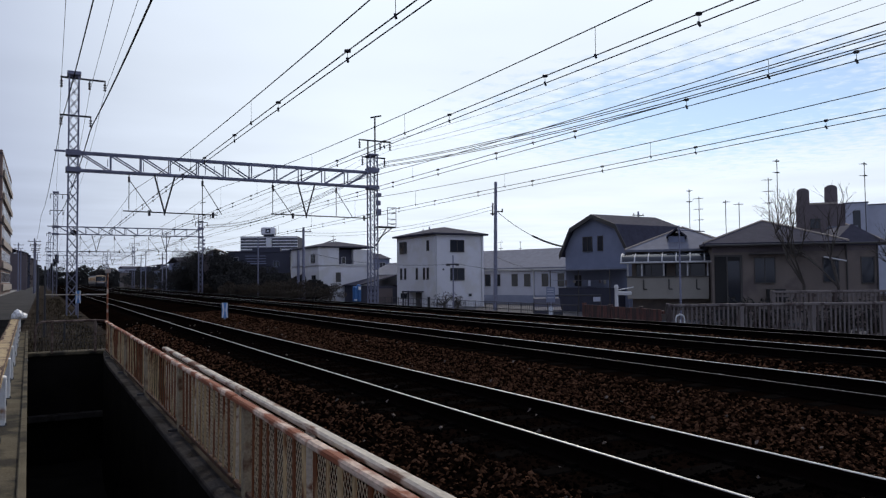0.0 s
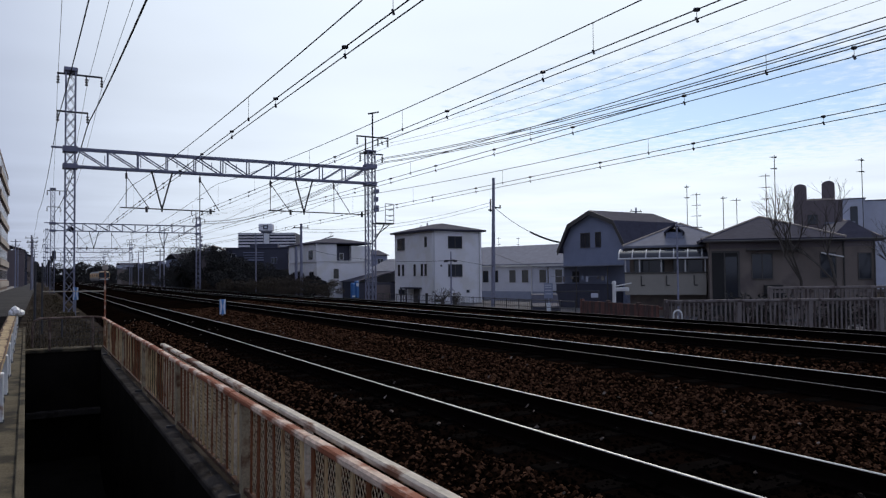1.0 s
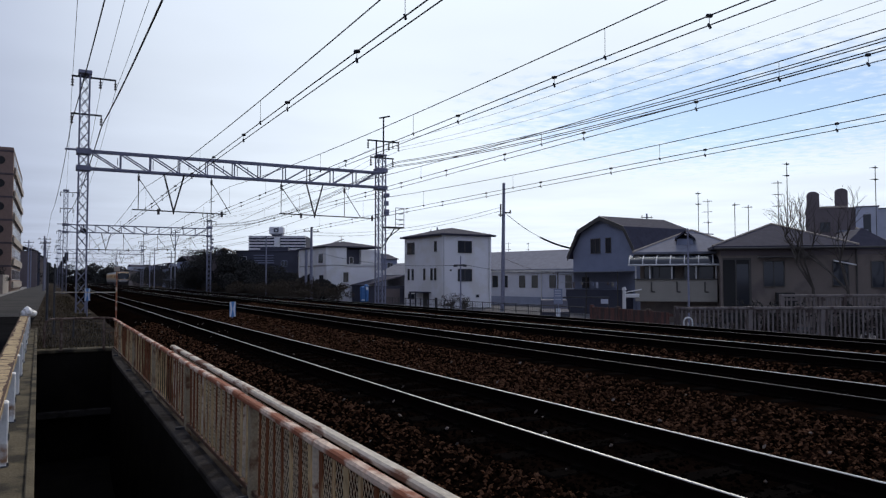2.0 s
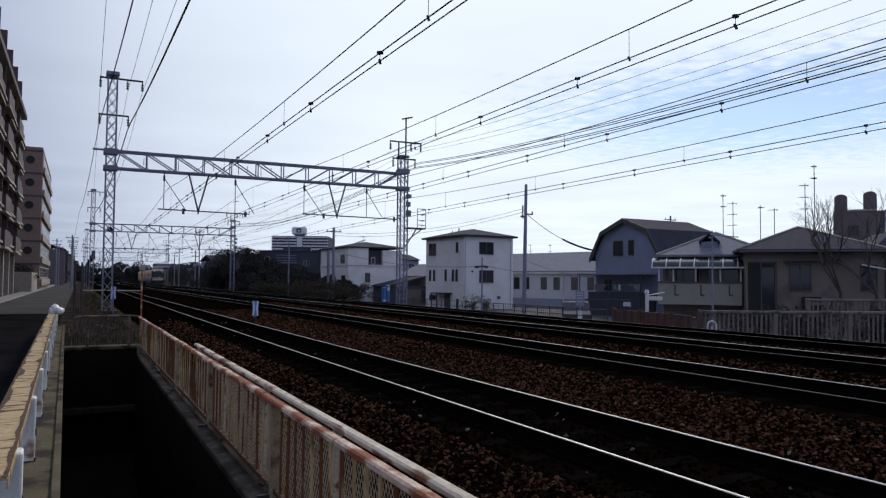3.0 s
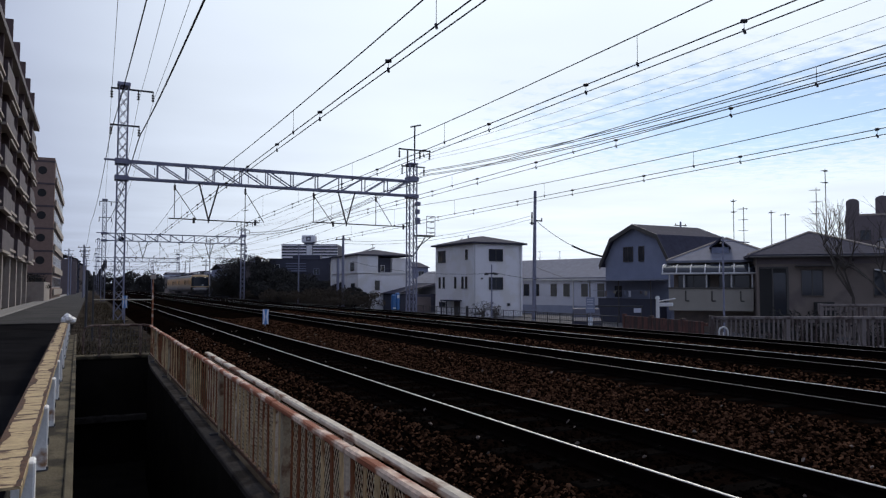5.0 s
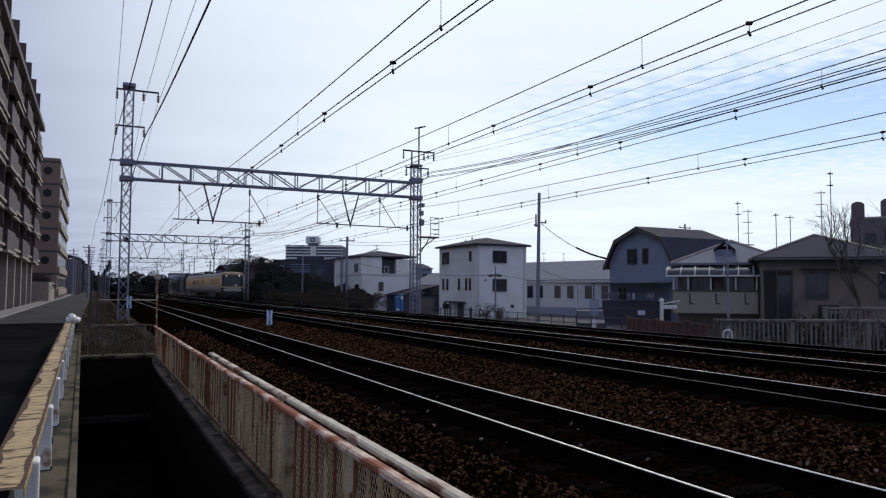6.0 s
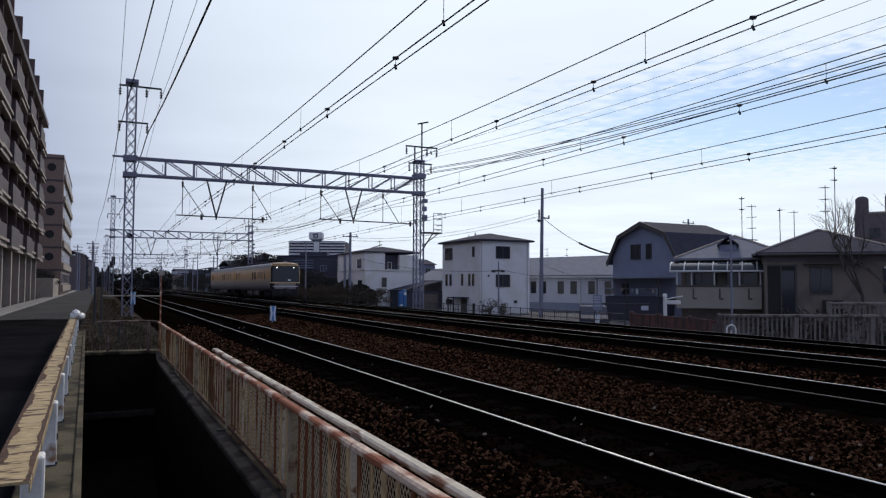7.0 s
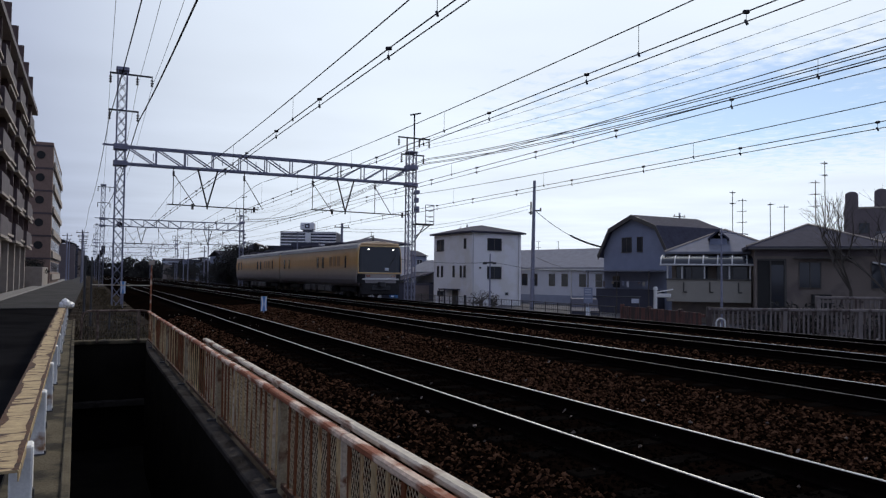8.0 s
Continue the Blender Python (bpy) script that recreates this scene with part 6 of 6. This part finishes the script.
for i, (x, y, hgt, sp) in enumerate(((19.6, 104, 6.3, 3.4), (20.6, 98, 6.0, 3.2), (22.3, 101, 6.4, 3.6), (23.5, 95, 5.8, 3.2), (21.8, 92, 4.6, 3.0), (25.5, 97, 5.8, 3.0), (20.8, 88, 4.2, 2.6), (24.3, 89, 4.4, 2.8), (27.5, 93, 5.2, 2.8), (22.0, 83, 3.6, 2.3), (20.7, 112, 6.0, 3.5), (20.5, 122, 5.2, 3.6), (22.5, 134, 5.0, 4.0), (24, 150, 5.2, 4.5), (24.5, 168, 5.4, 5.0), (25, 190, 5.6, 5.5), (26, 214, 6.0, 6.0), (29, 240, 6.5, 7.0))):
    make_tree(x * 1.27, y * 1.27, -1.2, hgt * (1.15 if y > 112 else 1.1 if x > 22.2 else 1.4), sp * 0.85, i)
for i, (x, y, hgt, sp) in enumerate(((22.6, 75.5, 2.9, 1.9), (24.4, 74, 2.6, 1.7), (21.2, 78.5, 2.6, 1.8), (25.6, 71.5, 2.2, 1.4), (20.6, 70, 1.6, 1.3), (20.2, 82, 2.4, 1.6), (19.8, 90, 2.2, 1.6))):
    make_tree(x + (1.7 if y > 60 else 0), y, -1.0, hgt, sp, 40 + i, "leafbrown", "low tangled brown-green scrub beside the line", 3600, 0.075)
for i, (x, y, hgt, sp) in enumerate(((23.3, 109, 7.6, 3.2), (22.9, 118, 6.8, 3.0), (25.0, 104, 7.3, 3.0), (26.2, 100, 5.4, 3.0), (27.4, 97, 4.3, 2.8), (24.2, 97, 5.0, 2.6), (28.2, 92, 3.7, 2.6), (25.8, 91, 4.2, 2.5), (28.0, 85, 3.8, 2.3), (26.3, 82, 3.3, 2.1), (22.6, 95, 3.8, 2.2), (27.0, 77, 2.9, 1.8), (23.6, 88, 3.2, 2.2), (22.8, 125, 5.6, 3.0))):
    make_tree(x, y, -1.2, hgt, sp, 200 + i, "leaf", "dense dark evergreen in a thicket beside the line", 6500, 0.17)
for i, (x, y) in enumerate(((22.0, 97), (22.4, 102), (22.6, 107), (22.9, 113), (23.2, 120), (22.4, 91), (24.6, 84), (25.8, 79), (27.6, 80))):
    make_tree(x, y, -1.3, 2.7, 1.9, 230 + i, "leafbrown", "low tangled brown-green scrub beside the line", 4500, 0.1)
for i in range(22):
    y = 170 + i * 12
    make_tree(29 + (i * 29 % 44) + drift(y), y, -1.0, 7.5 + (i * 13 % 4), 4.5, 120 + i, 'leaf', 'distant dark tree beyond the tracks', 1100, 0.4)
for i in range(12):
    make_tree(-26 + i * 8 + (i * 7 % 5), 430 + (i * 31 % 60), -4.0, 13 + (i * 5 % 4), 7.5, 160 + i, 'leaf', 'far dark tree where the line ends', 2200, 0.8)
for i in range(9):
    y = 180 + i * 24
    make_tree(-8.5 + drift(y) + (i % 3) * 1.5, y, -0.3, 5 + (i * 37 % 5), 2.5, 70 + i, "leaf", "distant dark tree along the lane", 900, 0.3)
for i, (x, y) in enumerate(((-8.0, 94.6), (-6.5, 95.0), (-5.6, 96.2))):
    make_tree(x + drift(88), y, 0.6, 2.6, 1.2, 90 + i, "leaf", "clipped dark shrub in a planter", 900, 0.12)


for i, (x, y, hgt, sp) in enumerate(((30.0, 52.3, 1.6, 0.8), (28.7, 48.0, 1.4, 0.5))):
    make_tree(x, y, -1.2, hgt, sp, 290 + i, "leafbrown", "thin reddish-brown garden shrub before the white house", 1100, 0.05)
# Shrub row added as a dark backing for the gaps between pickets.
for i in range(11):
    make_tree(20.6 + 1.05 * i, 16.9 - 0.52 * i + 0.2 * (i % 3), -1.25, 1.75 + 0.12 * (i * 7 % 4), 0.75, 260 + i, "leaf", "low dark shrub added behind the picket fence to darken its gaps", 900, 0.07)


def make_bare_tree(x, y, z, height, seed):
    rng = random.Random(seed)
    t = thing("bare_tree", pose(x, y, z), "leafless tree with many fine upward twigs", "tree", "bare trees")
    trunk, twigs = bmesh.new(), bmesh.new()

    def grow(p, way, length, r, depth):
        q = p + way * length
        bar(trunk if depth < 2 else twigs, p, q, r, 5 if depth < 2 else 3, r * 0.65, False)
        if depth >= 5:
            return
        for _ in range(3 if depth < 4 else 2):
            side = Vector((rng.gauss(0, 1), rng.gauss(0, 1), rng.gauss(0.35, 0.5)))
            grow(q, (way + side * (0.42 if depth else 0.55)).normalized(), length * rng.uniform(0.62, 0.86), r * 0.58, depth + 1)
    grow(Vector((0, 0, 0)), Vector((0, 0, 1)), height * 0.27, 0.12, 0)
    part("trunk", trunk, M["bark"], t)
    part("twig_spray", twigs, M["bark"], t)


make_bare_tree(36.6, 24.4, GROUND_R, 8.2, 3)
make_bare_tree(47.0, 33.0, GROUND_R, 8.0, 5)
make_bare_tree(39.5, 20.5, GROUND_R, 6.2, 9)
make_bare_tree(37.8, 23.2, GROUND_R, 7.6, 14)
make_bare_tree(42.5, 30.0, GROUND_R, 6.6, 21)
make_bare_tree(33.5, 15.6, GROUND_R, 4.8, 23)


def make_grass():
    rng = np.random.default_rng(12)
    v, f = [], []
    n = 5000
    for _ in range(n):
        y = 20 + 70 * rng.random() ** 1.6
        x = -0.3 + 2.1 * rng.random() + drift(y)
        hgt = (0.05 + 0.17 * rng.random()) * (1.2 if x < 0.6 else 0.8)
        a = rng.random() * 6.28
        dx, dy = 0.02 * math.cos(a), 0.02 * math.sin(a)
        lx, ly = rng.normal(0, 0.08, 2)
        k = len(v)
        v += [(x - dx, y - dy, -0.42), (x + dx, y + dy, -0.42), (x + lx, y + ly, -0.38 + hgt)]
        f.append((k, k + 1, k + 2))
    for _ in range(2500):
        y = 3 + 16 * rng.random()
        x = 1.75 + 0.5 * rng.random()
        a = rng.random() * 6.28
        dx, dy = 0.012 * math.cos(a), 0.012 * math.sin(a)
        k = len(v)
        v += [(x - dx, y - dy, -0.46), (x + dx, y + dy, -0.46), (x + rng.normal(0, .05), y + rng.normal(0, .05), -0.40 + 0.16 * rng.random())]
        f.append((k, k + 1, k + 2))
    tagged(part_mesh("grass", mesh_from("grass", v, f, M["grass"]), None, None), "dry straw-coloured verge grass by the passage", "grass", kind="stuff")


make_grass()


# ---------------------------------------------------------------- the train
def make_car_body(front):
    """A railcar, its outer end towards -y when it leads."""
    lab = "leading cream and grey railcar with a wide dark windscreen" if front else "trailing cream and grey railcar"
    c = thing("railcar", pose(16.4, 60, 0), lab, "train", "two-car train")
    hl, hw = 10.05, 1.46
    lower = [(-hw + 0.015, 1.45), (-hw, 1.78), (hw, 1.78), (hw - 0.015, 1.45), (hw - 0.05, 1.15), (hw - 0.14, 0.9), (hw - 0.28, 0.72), (-hw + 0.28, 0.72), (-hw + 0.14, 0.9), (-hw + 0.05, 1.15)]
    upper = [(-hw, 1.784), (-hw, 2.55), (-hw + 0.02, 2.75), (-hw + 0.06, 3.12), (hw - 0.06, 3.12), (hw - 0.02, 2.75), (hw, 2.55), (hw, 1.784)]
    top = [(-hw + 0.06, 3.124), (-hw + 0.2, 3.32), (-hw + 0.55, 3.50), (0, 3.6), (hw - 0.55, 3.50), (hw - 0.2, 3.32), (hw - 0.06, 3.124)]
    y0 = -hl + (0.55 if front else 0.0)
    part("lower_body", prism(bmesh.new(), lower, y0, hl), M["body"], c, "silver-grey lower side, painted darker to the bottom as shade")
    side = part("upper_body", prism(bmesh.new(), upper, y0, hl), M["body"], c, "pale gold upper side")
    part("roof", prism(bmesh.new(), top, y0, hl), M["trainroof"], c)
    for ya, yb in ((-3.5, -0.5), (3.0, 6.2)):
        part("roof_unit", boxes((-0.75, 0.75, ya, yb, 3.5, 3.73), bevel=0.05), M["roof"], c)
    part("roof_antenna", bars(0.05, ((0.15, -8.2, 3.5), (0.15, -8.2, 3.95)), ((0.5, -6.9, 3.5), (0.5, -6.9, 3.72))), M["black"], c)
    for sx in (-1, 1):
        x = sx * (hw + 0.004)
        for y0w, y1w in ((-6.4, -5.8), (-5.5, -4.9), (-4.6, -4.1)):
            part("side_window", boxes((min(x, x + sx * 0.02), max(x, x + sx * 0.02), y0w, y1w, 2.0, 2.66), bevel=0.004), M["bodygold"], side, "amber-tinted side window")
        for yd in (-2.6, -1.3, 8.5):
            part("dark_window", boxes((min(x, x + sx * 0.028), max(x, x + sx * 0.028), yd - 0.2, yd + 0.2, 1.9, 2.66)), M["glass"], side)
        for yd in (-7.6, 6.9):
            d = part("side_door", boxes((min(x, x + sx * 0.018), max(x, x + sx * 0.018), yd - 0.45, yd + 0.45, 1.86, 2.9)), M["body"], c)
            part("door_pane", boxes((min(x, x + sx * 0.03), max(x, x + sx * 0.03), yd - 0.14, yd + 0.14, 1.9, 2.65)), M["glass"], d)
        # White strip paints in the bright highlight along the roof edge.
        part("cant_rail", boxes((sx * (hw - 0.04) - 0.03, sx * (hw - 0.04) + 0.03, -hl + 0.6, hl, 3.08, 3.16)), M["plasticwhite"], side)
    part("underframe", boxes((-1.2, 1.2, -hl + 0.8, hl - 0.3, 0.72, 0.95), (-1.15, 1.15, -3.8, 3.6, 0.28, 0.75), bevel=0.03), M["under"], c)
    for yb, wd in ((-3.2, 1.1), (-1.6, 1.4), (0.4, 0.9), (2.0, 1.2)):
        for x in (-1.3, 1.1):
            part("equipment_box", boxes((x, x + 0.2, yb - wd / 2, yb + wd / 2, 0.32, 0.7), bevel=0.03), M["trainunder"], c)
    for k, yb in enumerate((-6.7, 6.7)):
        bogie = part("bogie", boxes((-1.05, -0.85, yb - 1.5, yb + 1.5, 0.38, 0.66), (0.85, 1.05, yb - 1.5, yb + 1.5, 0.38, 0.66), (-0.9, 0.9, yb - 0.25, yb + 0.25, 0.42, 0.72), bevel=0.03), M["under"], c)
        for dy in (-1.05, 1.05):
            for sx in (-0.566, 0.566):
                part("wheel", bars(0.43, ((sx - 0.06, yb + dy, 0.432), (sx + 0.06, yb + dy, 0.432)), sides=18), M["darksteel"], bogie)
    for e in ((-1, 1) if not front else (1,)):
        part("gangway", boxes((-0.6, 0.6, e * hl - 0.02 if e > 0 else -hl - 0.2, e * hl + 0.2 if e > 0 else -hl + 0.02, 1.0, 3.1)), M["black"], c)
    if front:
        plan = [(1.0, 0.552), (0.985, 0.34), (0.95, 0.16), (0.86, 0.05), (0.7, 0.0)]  # share of the half width, set-back
        rim = [(0.95, 1.0), (1.5, 1.0), (2.55, 1.0), (3.08, 0.965), (3.36, 0.86), (3.5, 0.6), (3.56, 0.0)]  # height, share of the half width
        cab = bmesh.new()
        rows = []
        for k, back in plan:
            half = [cab.verts.new((-hw * k * s, -hl + back + 0.05 * max(z - 1.6, 0) * (1 - back), z - 0.12 * (0.55 - back) * max(z - 3.0, 0))) for z, s in rim]
            other = [cab.verts.new((-v.co.x, v.co.y, v.co.z)) for v in half[-2::-1]]
            rows.append(half + other)
        for a, b in zip(rows, rows[1:]):
            for i in range(len(a) - 1):
                cab.faces.new((a[i], a[i + 1], b[i + 1], b[i]))
        cab.faces.new(rows[-1])
        bmesh.ops.recalc_face_normals(cab, faces=cab.faces)
        nose = part("cab_front", cab, M["under"], c, "rounded dark grey cab front")
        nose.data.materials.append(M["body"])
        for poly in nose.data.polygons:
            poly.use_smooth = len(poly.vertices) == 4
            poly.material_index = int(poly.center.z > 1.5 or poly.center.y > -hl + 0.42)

        def front_at(u, z, out):
            """A point on the rounded front, u from -1 to 1 across."""
            k = abs(u)
            back = float(np.interp(k, [0.0, 0.7, 0.86, 0.95, 0.985, 1.0], [0.0, 0.0, 0.05, 0.16, 0.34, 0.552]))
            s = float(np.interp(z, [q[0] for q in rim], [q[1] for q in rim])) if z > 2.55 else 1.0
            return Vector((u * hw * s * (1 + out * 0.5), -hl + back + 0.05 * max(z - 1.6, 0) * (1 - back) - out, z))
        us = [-0.955, -0.945, -0.92, -0.84, -0.68, -0.3, 0.0, 0.3, 0.68, 0.84, 0.92, 0.945, 0.955]
        zs = [1.62, 1.75, 2.2, 2.7, 3.0, 3.2]
        bm = bmesh.new()
        grid = [[bm.verts.new(front_at(u, z, 0.022)) for u in us] for z in zs]
        for a, b in zip(grid, grid[1:]):
            for i in range(len(us) - 1):
                bm.faces.new((a[i], a[i + 1], b[i + 1], b[i]))
        screen = part("windscreen", bm, M["windscreen"], nose, "wide dark wraparound windscreen")
        for z in (1.56, 3.22):
            part("amber_line", tube(bmesh.new(), [front_at(u, z, 0.03) for u in us], 0.04, 6), M["bodyline"], nose, "amber line round the windscreen")
        part("roof_brow", tube(bmesh.new(), [front_at(u, 3.36, 0.02) for u in us], 0.075, 6), M["bodycream"], nose, "cream brow over the windscreen")
        for u in (-1, 1):
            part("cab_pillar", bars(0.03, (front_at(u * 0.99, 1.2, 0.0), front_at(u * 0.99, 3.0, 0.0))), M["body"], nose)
            part("amber_line", tube(bmesh.new(), [front_at(u * 0.955, z, 0.03) for z in (1.56, 1.8, 2.2, 2.6, 2.9, 3.1, 3.22)], 0.032), M["bodyline"], nose)
        for u in (-0.82, 0.82):
            part("headlamp", bars(0.045, ((u, -hl + 0.1, 3.02), (u, -hl + 0.0, 3.02)), sides=12), M["lamp"], nose, "lit round headlamp")
        part("emblem", boxes((0.25, 0.5, -hl - 0.045, -hl - 0.02, 1.72, 1.9), bevel=0.005), M["signwhite"], screen)
        part("wiper", bars(0.02, ((0.35, -hl - 0.03, 1.7), (0.95, -hl + 0.03, 2.6))), M["black"], screen)
        part("white_band", boxes((-1.2, 1.2, -hl - 0.06, -hl + 0.1, 1.15, 1.24), bevel=0.01), M["plasticwhite"], nose)
        part("tail_lamp", boxes((-0.95, -0.7, -hl - 0.03, -hl + 0.05, 1.34, 1.44), (0.7, 0.95, -hl - 0.03, -hl + 0.05, 1.34, 1.44), bevel=0.01), M["rustred"], nose)
        part("skirt", boxes((-1.25, 1.25, -hl + 0.0, -hl + 0.4, 0.22, 0.95), bevel=0.06), M["under"], nose)
        part("coupler", boxes((-0.18, 0.18, -hl - 0.4, -hl + 0.1, 0.72, 1.02), (-0.6, 0.6, -hl - 0.12, -hl + 0.05, 0.5, 0.8), bevel=0.03), M["darksteel"], nose)
    return c


lead, trail = make_car_body(True), make_car_body(False)
for i, x in enumerate(TRACKS):
    make_track(x, i)


# ---------------------------------------------------------------- what moves
def motions():
    front = [(0.0, 252.0), (1.0, 227.6), (2.5, 190.2), (3.5, 164.6), (4.5, 138.0), (6.0, 97.0), (6.5, 83.2), (7.0, 69.3), (7.5, 54.9), (8.0, 41.6)]
    for ob, back in ((lead, 10.1), (trail, 30.65)):
        walk(ob, [(t, set_at(16.4, y + back)) for t, y in front])


motions()
